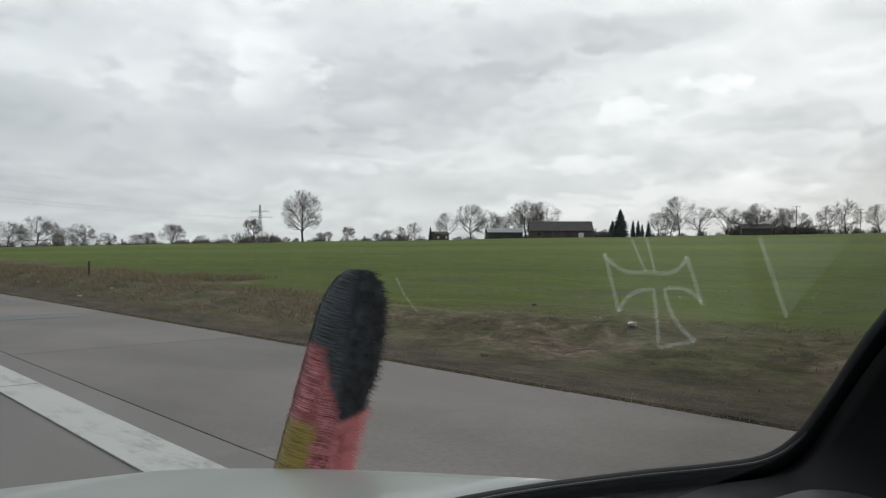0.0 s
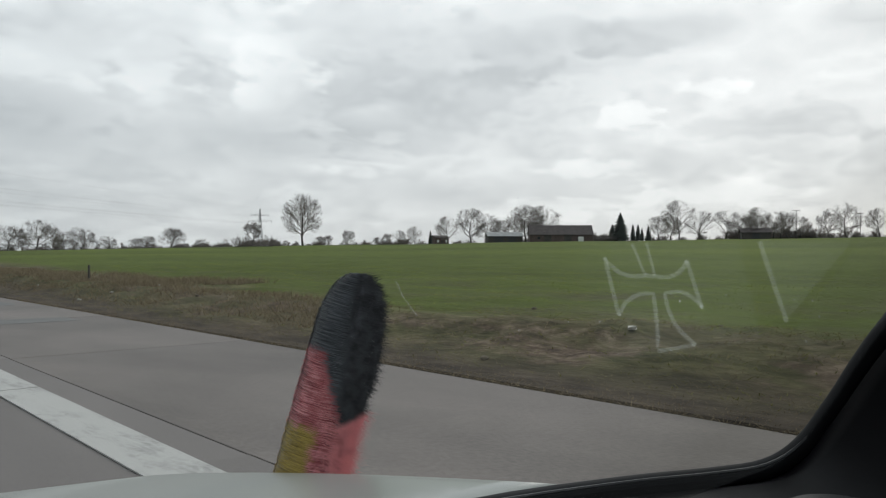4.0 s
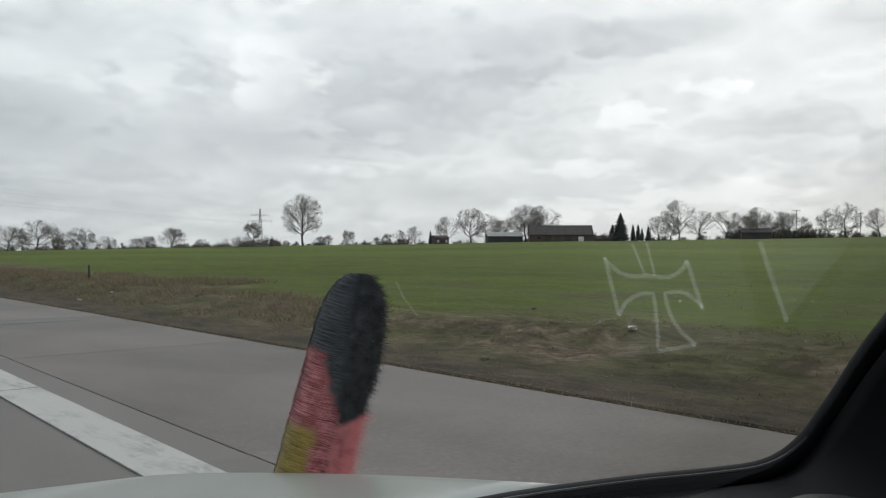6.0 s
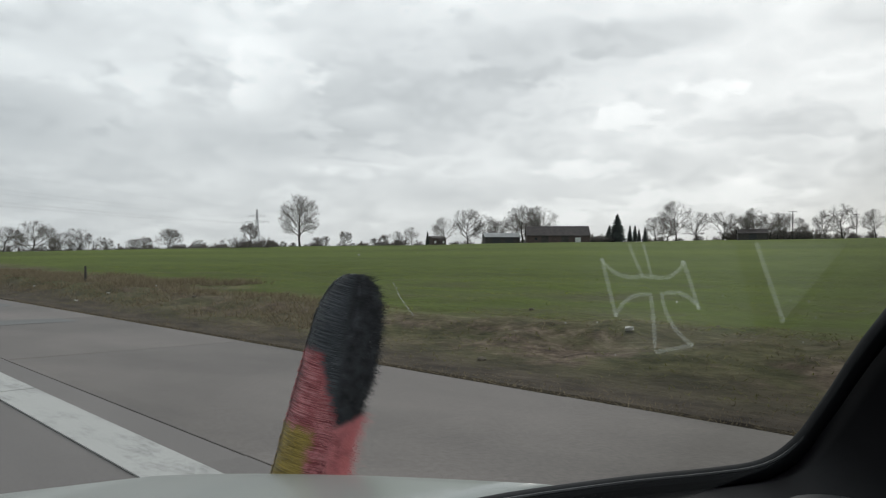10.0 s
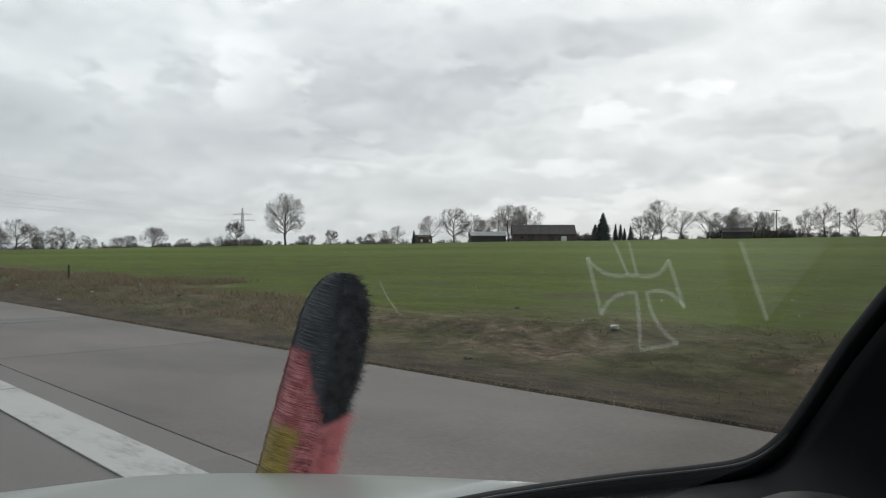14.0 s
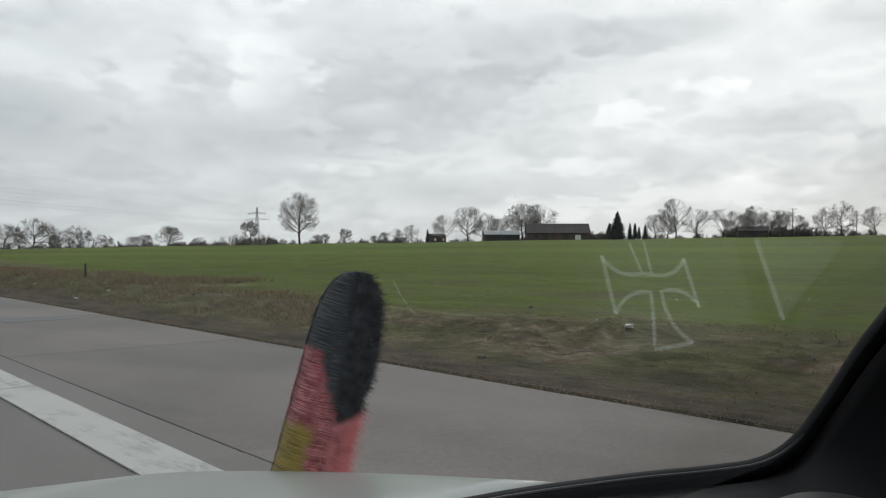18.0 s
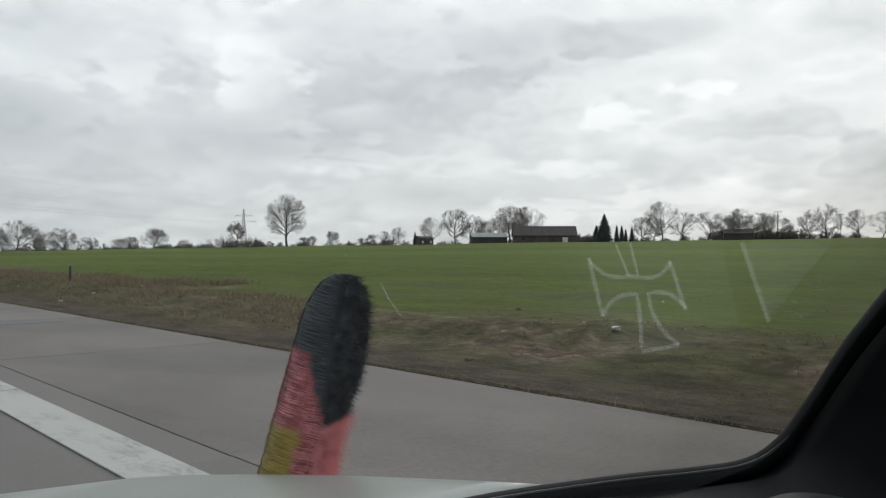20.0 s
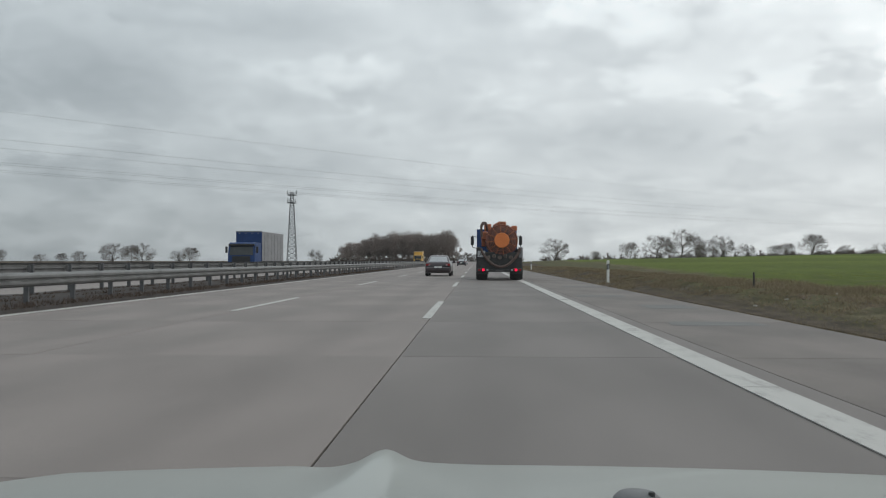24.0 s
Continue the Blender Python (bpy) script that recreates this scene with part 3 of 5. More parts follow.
def bare_tree(name, label, h, wide, seed, crown_low=0.25, levels=4, low=0.035, group="", bark=None, fork=12, up=0.2, clear=0.3, twig=None, kid=(9, 6, 4), steep=1.0):
    """A leafless broad-leaved tree: a trunk that forks, and limbs and twigs that fill an oval crown."""
    rng = random.Random(seed)
    trunk, crown = Shape(), Shape()
    r0 = h * .02 + .05
    mid, rz = Vector((0, 0, h * (crown_low + 1) / 2)), h * (1 - crown_low) / 2
    rx = rz * wide

    def reach(p, d):
        """How far the oval crown goes from p along d."""
        q = Vector(((p.x - mid.x) / rx, (p.y - mid.y) / rx, (p.z - mid.z) / rz))
        e = Vector((d.x / rx, d.y / rx, d.z / rz))
        a, b, c = e.dot(e), q.dot(e), q.dot(q) - 1
        k = b * b - a * c
        return (-b + math.sqrt(k)) / a if k > 0 else h * .08

    def grow(p, d, length, r, level):
        pts, dd = limb(trunk if level < 1 else crown, p, d, length, r, level, rng, crown, wide, up, low)
        if level >= levels:
            return
        kids = (fork, kid[0], kid[1], kid[2])[level]
        for k in range(kids):
            f = (clear + (1 - clear) * ((k + rng.random()) / kids) ** 1.25) if level == 0 else .2 + .8 * (k + rng.random()) / kids
            q = f * (len(pts) - 1)
            i = min(int(q), len(pts) - 2)
            s = pts[i].lerp(pts[i + 1], q - i)
            a = (k * 2.4 + rng.random() * 1.2) if level == 0 else rng.random() * 6.28
            axis = (pts[i + 1] - pts[i]).normalized()
            side = axis.orthogonal().normalized()
            side.rotate(Matrix.Rotation(a, 3, axis))
            tilt = ((1.6 - 1.15 * f) * steep + rng.gauss(0, .12)) if level == 0 else rng.uniform(.45, 1.0) * (.3 + .7 * steep)
            nd = (axis * math.cos(tilt) + side * math.sin(tilt) + Vector((0, 0, up * .3))).normalized()
            most = reach(s, nd)
            ln = most * rng.uniform(.7, .95) if level == 0 else min(length * rng.uniform(.45, .7), max(most, h * .05) * rng.uniform(.7, 1.05))
            grow(s, nd, ln, max(low, r * (1 - .72 * f) * .62), level + 1)

    grow(Vector((0, 0, -.3)), (rng.gauss(0, .03), rng.gauss(0, .03), 1), h * .62, r0, 0)
    ob = thing(name, label, "tree", group=group)
    part("trunk", trunk, bark or BARK, ob)
    part("crown", crown, twig or TWIG, ob, "bare leafless winter twigs")
    return ob


def bush(name, label, h, w, seed, stems=34, group="", material=None, levels=2, low=0.03):
    """A leafless thicket: many stems from the ground that fork into twigs."""
    rng = random.Random(seed)
    wood, brush = Shape(), Shape()
    for s in range(stems):
        x, y = rng.gauss(0, w * .24), rng.gauss(0, w * .2)
        d = Vector((x / w * 1.3 + rng.gauss(0, .25), y / w * 1.3 + rng.gauss(0, .25), 1)).normalized()
        hh = h * rng.uniform(.55, 1.0) * (1 - .5 * min(1, abs(x) / (w * .6)))
        pts, dd = limb(wood, (x, y, -.15), d, hh, .05 * h / 3, 1, rng, brush, 1, .2, low)
        for k in range(9):
            i = rng.randrange(0, len(pts) - 1)
            s0 = pts[i].lerp(pts[i + 1], rng.random())
            nd = (dd + Vector((rng.gauss(0, .7), rng.gauss(0, .7), rng.gauss(0, .35)))).normalized()
            q, qd = limb(wood, s0, nd, hh * rng.uniform(.25, .45), low * 1.2, 2, rng, brush, 1, .2, low)
            for j in range(4 if levels > 1 else 0):
                nd2 = (qd + Vector((rng.gauss(0, .7), rng.gauss(0, .7), rng.gauss(0, .4)))).normalized()
                limb(wood, q[rng.randrange(1, len(q))], nd2, hh * rng.uniform(.12, .25), low, 3, rng, brush, 1, .1, low)
    ob = thing(name, label, "bush", group=group)
    tagged(part("stems", wood, BARK, ob), kind="stuff")
    tagged(part("twigs", brush, material or THICKET, ob), kind="stuff")
    return ob


def conifer(name, label, h, w, seed, group=""):
    """A dark spruce or cypress: a trunk and drooping sprays in uneven tiers."""
    rng = random.Random(seed)
    ob = thing(name, label, "tree", group=group)
    part("trunk", Shape().sweep([(0, 0, -.3), (0, 0, h * .5), (0, 0, h)], [h * .02, h * .012, .03], 6), BARK, ob)
    sp = Shape()
    for k in range(700):
        f = rng.random() ** .8
        z = h * (.04 + .94 * f)
        reach = w / 2 * (1 - f) ** .75 * rng.uniform(.35, 1.2) + .15
        a = rng.random() * 6.28
        c, s = math.cos(a), math.sin(a)
        q = .16 * h / 10 + reach * .22
        droop = rng.uniform(.0, .4) * reach
        sp.add([(0, 0, z + q * .4), (c * reach * .55 - s * q, s * reach * .55 + c * q, z - droop * .4), (c * reach, s * reach, z - droop), (c * reach * .55 + s * q, s * reach * .55 - c * q, z - droop * .4 - q * .3)],
               [(0, 1, 2), (0, 2, 3)])
    part("crown", sp, NEEDLE, ob, "dense dark green needles")
    return ob


OAKS = [bare_tree("oak_tree", "broad bare winter oak beside the farm", 16.5 + i % 2 * 1.5, 1.12, 20 + i, .14, 4, .02, "oaks round the farm", clear=.26, up=.15, fork=14, kid=(7, 5, 4), steep=.88) for i in range(4)]
FIELD_OAKS = [bare_tree("field_oak", "broad low bare winter oak by the fields", 12.5, 1.3, 120 + i, .05, 4, .022, "oaks along the motorway fields", clear=.15, up=.1, fork=15, kid=(8, 5, 4)) for i in range(3)]
HEDGE_TREES = [bare_tree("field_tree", "small bare winter tree on the field edge", 9.5, 1.0, 40 + i, .1, 3, .04, "trees along the far field edge") for i in range(3)]
BUSHES = [bush("hedge_bush", "low leafless brown hedge bush on the field edge", 4.2, 8, 60 + i, 26, "hedge along the far field edge", low=.06) for i in range(3)]
SPRUCES = [conifer("spruce_tree", "dark green spruce beside the farm", 13.5, 10.5, 70, "conifers by the farm"), conifer("cypress_tree", "slim dark green cypress beside the farm", 9, 4.2, 71, "conifers by the farm")]


def plant(kinds, seed, place, scale=1.0, sink=0.0):
    """A copy of one of the kinds, turned and scaled; the first use of a kind moves the kind itself."""
    rng = random.Random(seed)
    ob = kinds[rng.randrange(len(kinds))]
    s = scale * rng.uniform(.85, 1.12)
    m = pose(place[0], place[1], place[2] - sink, 0, 0, rng.uniform(0, 360)) @ Matrix.Diagonal((s, s, s * rng.uniform(.92, 1.06), 1))
    if ob.name not in used:
        used.add(ob.name)
        ob.matrix_basis = m
        return ob
    return copy_thing(ob, m @ Matrix.Diagonal((1 / ob.scale.x, 1 / ob.scale.y, 1 / ob.scale.z, 1)))


used = set()
# oaks of the farm
for i, (px, s) in enumerate([(700, .42), (728, .45), (786, .7), (827, .84), (856, .84), (884, .7), (872, .7), (905, .76), (940, .8), (972, .7), (925, .95), (957, .92), (1160, .62), (1180, .66),
                             (1195, .92), (1233, .95), (1277, .92), (1300, .72), (1322, .7), (1348, .74), (1375, .72), (1312, .75), (1335, .7), (1362, .8), (1388, .68), (1410, .6), (1462, .72), (1492, .78), (1548, .7), (1590, .8), (1625, .75), (1660, .8)]):
    plant(OAKS, 100 + i, far(px, 372 + (i * 37) % 30), s * 1.04)
for i, (px, k, s) in enumerate([(756, 1, .75), (1092, 0, 1.0), (1078, 0, .62), (1114, 1, .8), (1123, 1, .92), (1130, 1, .85), (1141, 1, .9), (1300, 1, .6), (475, 1, .6)]):
    plant([SPRUCES[k]], 160 + i, far(px, 392 + i * 3), s)
for i in range(30):
    px = 640 + i * 31
    plant(BUSHES, 200 + i, far(px + (i * 13) % 11, 412 + (i * 29) % 30), .62 + (i * 7 % 5) * .1)
for i in range(7):
    plant(BUSHES, 240 + i, far(1036 + i * 8, 396), .95)
for i in range(16):
    plant(BUSHES, 260 + i, far(1290 + i * 9.5, 400 + (i * 11) % 9), .95 + (i * 5 % 4) * .12)
# far field edge
rg = random.Random(5)
for i in range(64):
    px = rg.choice([rg.uniform(205, 560), rg.uniform(380, 720), rg.uniform(1360, 1640)])
    plant(HEDGE_TREES, 300 + i, far(px, rg.uniform(500, 640)), rg.uniform(.45, .85))
for i in range(46):
    px = 215 + i * 11 + rg.uniform(-6, 6)
    if 280 < px < 300 or 380 < px < 392:
        continue
    plant(BUSHES, 400 + i, far(px, rg.uniform(470, 600)), rg.uniform(.7, 1.1))
for i, (px, s) in enumerate([(98, .9), (128, .55), (610, 1.0), (560, .8), (575, .7), (660, .7), (680, .8)]):
    plant(HEDGE_TREES, 470 + i, far(px, 470), s)
# the lone tree in the field, with thickets further along
lone = bare_tree("lone_tree", "lone bare winter tree with a one-sided crown in the field", 15, .95, 99, .16, 4, .013, clear=.28, fork=17, kid=(8, 6, 4), up=.25, steep=.8)
lone.matrix_basis = pose(*far(530, 232), 0, 0, 40)
thick = [bush("blackthorn_thicket", "dark leafless thicket on a strip of rough ground", 3.6, 9, 80 + i, 46, "thickets in the field", low=.022) for i in range(2)]
for i, (px, r, s) in enumerate([(470, 222, .75), (425, 226, .8), (560, 240, .6), (455, 236, .7), (385, 245, .6)]):
    a = far(px, r)
    m = pose(*a, 0, 0, 70 * i) @ Matrix.Diagonal((s, s, s, 1))
    if i < 2:
        thick[i].matrix_basis = m
    else:
        copy_thing(thick[i % 2], m)
scrub = bare_tree("thorn_tree", "small wind-bent bare thorn tree in the thicket", 7, 1.0, 95, .3, 4, .016)
scrub.matrix_basis = pose(*far(440, 224), 0, 0, 10)
# beyond the road and on both sides ahead
for i, (px, s) in enumerate([(943, .85), (1015, .45), (1075, .75), (1123, 1.1), (1165, 1.12), (1208, .9), (1232, .95), (1275, .55), (1325, .45), (1345, .55), (1390, .85), (1447, .45)]):
    plant(FIELD_OAKS, 500 + i, ahead(px, 430 + (i * 31) % 40), s * 1.15)
for i in range(26):
    plant(BUSHES, 540 + i, ahead(930 + i * 22, 440 + (i * 17) % 40), .85)
for i, (px, s) in enumerate([(20, .5), (90, .6), (152, .95), (185, .8), (208, .9), (270, .6), (292, .8), (385, .7), (430, .8), (520, .6), (60, .5), (-60, .7)]):
    plant(FIELD_OAKS, 570 + i, ahead(px, 450 + (i * 31) % 40), s * 1.05)
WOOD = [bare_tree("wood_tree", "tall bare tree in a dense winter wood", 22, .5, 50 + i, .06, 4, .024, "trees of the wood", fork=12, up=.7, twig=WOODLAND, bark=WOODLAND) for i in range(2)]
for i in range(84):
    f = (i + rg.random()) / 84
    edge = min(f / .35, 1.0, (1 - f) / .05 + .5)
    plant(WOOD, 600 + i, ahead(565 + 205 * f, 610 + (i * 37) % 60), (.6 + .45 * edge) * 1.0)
for i in range(20):
    plant(BUSHES, 680 + i, ahead(555 + 11 * i, 600), 1.2)
for i in range(14):
    plant(HEDGE_TREES, 700 + i, ahead(770 + 9 * i, 800), rg.uniform(.8, 1.2))
for i in range(26):
    plant(BUSHES, 720 + i, ahead(700 + 16 * i, 900 + (i * 71) % 150), 1.5)


# ---- farm ----
def hall(name, label, at, size, turn, wall, roof, eaves, openings=()):
    """A farm building: four walls with thickness, gables, a pitched roof with overhang, doors."""
    L, W, H = size
    ob = thing(name, label, "building", at, turn)
    for s in (-1, 1):
        part("wall", Shape().box((0, s * (W / 2 - .15), eaves / 2 - .3), (L, .3, eaves + .6)), wall, ob)
        g = Shape()
        x = s * (L / 2 - .15)
        pts = [(-W / 2 + .3, -.6), (W / 2 - .3, -.6), (W / 2 - .3, eaves), (0, H - .15), (-W / 2 + .3, eaves)]
        g.loft([[(x - .15, a, b) for a, b in pts], [(x + .15, a, b) for a, b in pts]])
        part("gable_wall", g, wall, ob)
        e = .5
        zz = eaves - (H - eaves) * e / (W / 2)
        q = Shape().loft([[(-L / 2 - .4, s * (W / 2 + e), zz), (-L / 2 - .4, 0, H), (-L / 2 - .4, 0, H + .2), (-L / 2 - .4, s * (W / 2 + e), zz + .2)],
                          [(L / 2 + .4, s * (W / 2 + e), zz), (L / 2 + .4, 0, H), (L / 2 + .4, 0, H + .2), (L / 2 + .4, s * (W / 2 + e), zz + .2)]])
        part("roof", q, roof, ob)
    for kind, x, z, w, h, material in openings:
        o = part(kind, Shape().box((x, -W / 2 - .02, z + h / 2), (w, .1, h), .02), material, ob)
        part("frame", Shape().box((x, -W / 2 - .03, z + h + .06), (w + .2, .14, .12), .01), BOARD, o)
    return ob


doors = [("door", -6, 0, 3.2, 3.4, BOARD), ("door", 3, 0, 3.2, 3.4, BOARD), ("window", 8.5, 1.4, 1.2, .9, CARGLASS), ("window", -10, 1.4, 1.2, .9, CARGLASS)]
hall("barn", "long red-brown brick barn with a dark tiled roof", far(985, 366), (28, 11, 7.6), SIDE - 2, BRICK, ROOF, 3.6, doors)
hall("shed", "low open-sided shed with a pale sheet roof", far(886, 368), (16, 8, 5.0), SIDE + 6, BOARD, PALEROOF, 3.3, [("door", -3, 0, 4, 2.8, BLACK), ("door", 3, 0, 4, 2.8, BLACK)])
hall("house", "small brick farmhouse among the trees", far(772, 420), (8, 6, 4.6), SIDE + 30, BRICK, ROOF, 3.6, [("window", -2.5, 1.0, 1.1, 1.3, PLASTER), ("window", 2.5, 1.0, 1.1, 1.3, PLASTER), ("door", 0, 0, 1.1, 2.1, BOARD)])
hall("annex", "low dark annex behind the hedge", far(1330, 376), (12, 8, 4.6), SIDE - 16, BOARD, ROOF, 2.8, [("door", 0, 0, 3, 2.5, BLACK)])
silo = thing("white_container", "small white painted trailer body beside the barn", "container", far(1022, 360), SIDE)
part("body", Shape().box((0, 0, 1.3), (2.2, 2.0, 2.2), .08), PLASTER, silo)
for s in (-.7, .7):
    part("wheel", Shape().lathe([(.05, -.1), (.3, -.1), (.35, -.06), (.35, .06), (.3, .1), (.05, .1)], 12, "y", (s, -.8, .2)), TYRE, silo)


# ---- masts and wires ----
def strut(sh, a, b, r):
    sh.sweep([a, b], r, 4, caps=False)


def lattice(sh, w0, w1, z0, z1, n, r):
    """A square tapering lattice."""
    for i in range(n):
        f0, f1 = i / n, (i + 1) / n
        a, b = w0 + (w1 - w0) * f0, w0 + (w1 - w0) * f1
        za, zb = z0 + (z1 - z0) * f0, z0 + (z1 - z0) * f1
        ca = [(sx * a / 2, sy * a / 2, za) for sx, sy in ((-1, -1), (1, -1), (1, 1), (-1, 1))]
        cb = [(sx * b / 2, sy * b / 2, zb) for sx, sy in ((-1, -1), (1, -1), (1, 1), (-1, 1))]
        for k in range(4):
            strut(sh, ca[k], cb[k], r * 1.5)
            strut(sh, ca[k], cb[(k + 1) % 4], r)
            strut(sh, ca[(k + 1) % 4], cb[k], r)
            strut(sh, cb[k], cb[(k + 1) % 4], r)


def pylon(at, h, turn, label, group=""):
    ob = thing("pylon", label, "pylon", at, turn, group)
    s = Shape()
    lattice(s, h * .17, h * .05, -.5, h * .72, 9, .05)
    lattice(s, h * .05, h * .02, h * .72, h, 4, .045)
    part("tower", s, LATTICE, ob)
    for z, w in ((.70, .30), (.84, .22)):
        a = Shape()
        for q in (-1, 1):
            for e in (-1, 1):
                strut(a, (0, e * h * .025, h * z), (q * h * w, 0, h * z + .3), .06)
                strut(a, (0, e * h * .02, h * (z + .045)), (q * h * w, 0, h * z + .3), .05)
            for k in range(1, 5):
                x = q * h * w * k / 5
                strut(a, (x, 0, h * z + .25), (x, 0, h * (z + .045 * (1 - k / 5)) + .3), .035)
        part("crossarm", a, LATTICE, ob)
    for z, w in ((.70, .28), (.70, .16), (.84, .2)):
        for q in (-1, 1):
            part("insulator", Shape().lathe([(.03, 0), (.12, -.2), (.05, -.4), (.12, -.6), (.05, -.8), (.12, -1.0), (.03, -1.2)], 6, "z", (q * h * w, 0, h * z + .2)), GREYBOX, ob)
    return ob


P1, P0 = (250.0, 465.0), (-198.0, 21.0)
LINE = math.degrees(math.atan2(P1[1] - P0[1], P1[0] - P0[0])) + 90
pylon((*P1, slope(*P1)), 27, LINE, "grey steel lattice power pylon in the field", "power line pylons")
pylon((*P0, slope(*P0)), 30, LINE, "grey steel lattice power pylon beside the motorway", "power line pylons")
pylon(far(420, 1150), 26, LINE + 20, "distant thin power pylon on the horizon", "power line pylons")
pylon(far(165, 900), 18, LINE + 20, "distant thin power pylon on the horizon", "power line pylons")
wires = thing("power_lines", "thin sagging power cables crossing above the motorway", "power cable")
ux, uy = math.cos(radians(LINE)), math.sin(radians(LINE))
for off, z in ((.28, .70), (.16, .70), (.2, .84), (-.28, .70), (-.16, .70), (-.2, .84), (0, 1.0)):
    pts = []
    for k in range(41):
        f = k / 40
        pts.append((P0[0] + (P1[0] - P0[0]) * f + ux * off * 28, P0[1] + (P1[1] - P0[1]) * f + uy * off * 28, (30 * z) * (1 - f) + (slope(*P1) + 27 * z) * f - 11 * 4 * f * (1 - f) * .35 - (1.0 if off else 0)))
    part("cable", Shape().sweep(pts, .014, 4), WIRE, wires)

mast = thing("radio_mast", "tall grey lattice radio mast with antenna platforms", "mast", ahead(478, 430), 20)
s = Shape()
lattice(s, 5.2, 2.0, -.5, 31, 13, .075)
lattice(s, 2.0, 1.6, 31, 38, 4, .06)
part("tower", s, LATTICE, mast)
for z in (32.2, 36.4):
    pl = part("platform", Shape().lathe([(1.0, z), (2.5, z), (2.6, z + .12), (2.6, z + .3), (1.0, z + .3)], 12), LATTICE, mast)
    part("railing", Shape().sweep([(2.55 * math.cos(k * .5236), 2.55 * math.sin(k * .5236), z + 1.1) for k in range(12)], .05, 4, closed=True), LATTICE, pl)
for k in range(9):
    a = k * .7
    part("antenna", Shape().box((2.5 * math.cos(a), 2.5 * math.sin(a), 33.6 if k % 2 else 38.0), (.32, .2, 2.2), .04, a), GREYBOX, mast)
for px, h, r in ((1402, 11, 320), (1515, 12, 420), (1145, 9, 470)):
    pole = thing("timber_pole", "thin wooden power pole with a crossbar", "pole", far(px, r), SIDE)
    part("post", Shape().sweep([(0, 0, -.4), (0, 0, h)], [.16, .11], 8), BARK, pole)
    part("crossbar", Shape().box((0, 0, h - .3), (3.0, .14, .16), .02), BARK, pole)
    for q in (-1.3, 0, 1.3):
        part("insulator", Shape().lathe([(.03, h - .22), (.09, h - .15), (.06, h), (.02, h + .05)], 6, "z", (q, 0, 0)), GREYBOX, pole)


# ---- roadside ----
def marker_post(at):
    """A roadside marker: a hollow white blade with a slanted black band and a reflector."""
    ob = thing("delineator_post", "white roadside marker post with a slanted black band", "marker post", at, 0, "marker posts along the road")
    def ring(z, k=1.0, slant=0.0):
        return [(x * k, y * k, z + slant * x) for x, y in ((-.06, -.03), (-.02, -.055), (.02, -.055), (.06, -.03), (.05, .045), (-.05, .045))]
    part("blade", Shape().loft([ring(-.2), ring(.62, 1, .35)]), WHITE, ob)
    b = part("band", Shape().loft([ring(.62, 1.02, .35), ring(.86, 1.02, .35)]), BLACK, ob, "black band")
    part("reflector", Shape().box((0, -.06, .74), (.05, .012, .16), .004), GREYBOX, b)
    part("cap", Shape().loft([ring(.86, 1, .35), ring(.99, .98, .2), ring(1.02, .85, .2)]), WHITE, ob)
    return ob


first = marker_post((5.1, 36.0, slope(5.1, 36.0)))
for y in (86.0, 136.0, 186.0, -14.0):
    copy_thing(first, pose(5.1, y, slope(5.1, y)))


def letters(text, size, m, material, parent, name="lettering"):
    c = bpy.data.curves.new(name, "FONT")
    c.body, c.size, c.extrude, c.align_x, c.align_y = text, size, .002, "CENTER", "CENTER"
    o = new(name, c)
    dg = bpy.context.evaluated_depsgraph_get()
    me = bpy.data.meshes.new_from_object(o.evaluated_get(dg))
    bpy.data.objects.remove(o)
    me.materials.clear()
    me.materials.append(material)
    ob = new(name, me)
    ob.parent = parent
    ob.matrix_basis = m
    return ob


sign = thing("kilometre_sign", "small blue kilometre sign with white numbers on a grey post", "road sign", (5.3, -7.5, slope(5.3, -7.5)), -20)
part("post", Shape().sweep([(0, .03, -.3), (0, .03, 1.3)], .03, 8), STEEL, sign)
plate = part("plate", Shape().box((0, 0, 1.42), (.62, .02, .32), .008), SIGNBLUE, sign, "blue enamelled plate")
letters("33", .26, pose(-.07, -.014, 1.42, 90), WHITE, plate)
letters(".5", .18, pose(.17, -.014, 1.39, 90), WHITE, plate)
part("border", Shape().sweep([(-.3, -.012, 1.27), (.3, -.012, 1.27), (.3, -.012, 1.57), (-.3, -.012, 1.57)], .006, 4, closed=True), WHITE, sign)

stake = thing("wooden_stake", "weathered leaning wooden stake on the verge", "stake", (7.6, 24.5, slope(7.6, 24.5)), 20)
part("post", Shape().box((0, 0, .1), (.06, .06, .7), .01, .3, .85), BOARD, stake)
rl = random.Random(9)
for i in range(8):
    x, y = rl.uniform(4.9, 7.2), rl.uniform(2.5, 24)
    w = rl.uniform(.025, .07)
    sh = Shape()
    n = 7
    sh.loft([[(w * math.cos(k * .9) * rl.uniform(.6, 1), w * math.sin(k * .9) * rl.uniform(.5, 1), z + rl.uniform(0, .02)) for k in range(n)] for z in (0, .025, .045)])
    o = part("litter", sh, LITTER)
    tagged(o, "crumpled scrap of white litter in the verge grass", "litter", "scraps of litter")
    o.matrix_basis = pose(x, y, slope(x, y) + .015, rl.uniform(-8, 8), 0, rl.uniform(0, 360)) @ Matrix.Diagonal((1, rl.uniform(.5, .9), .6, 1))
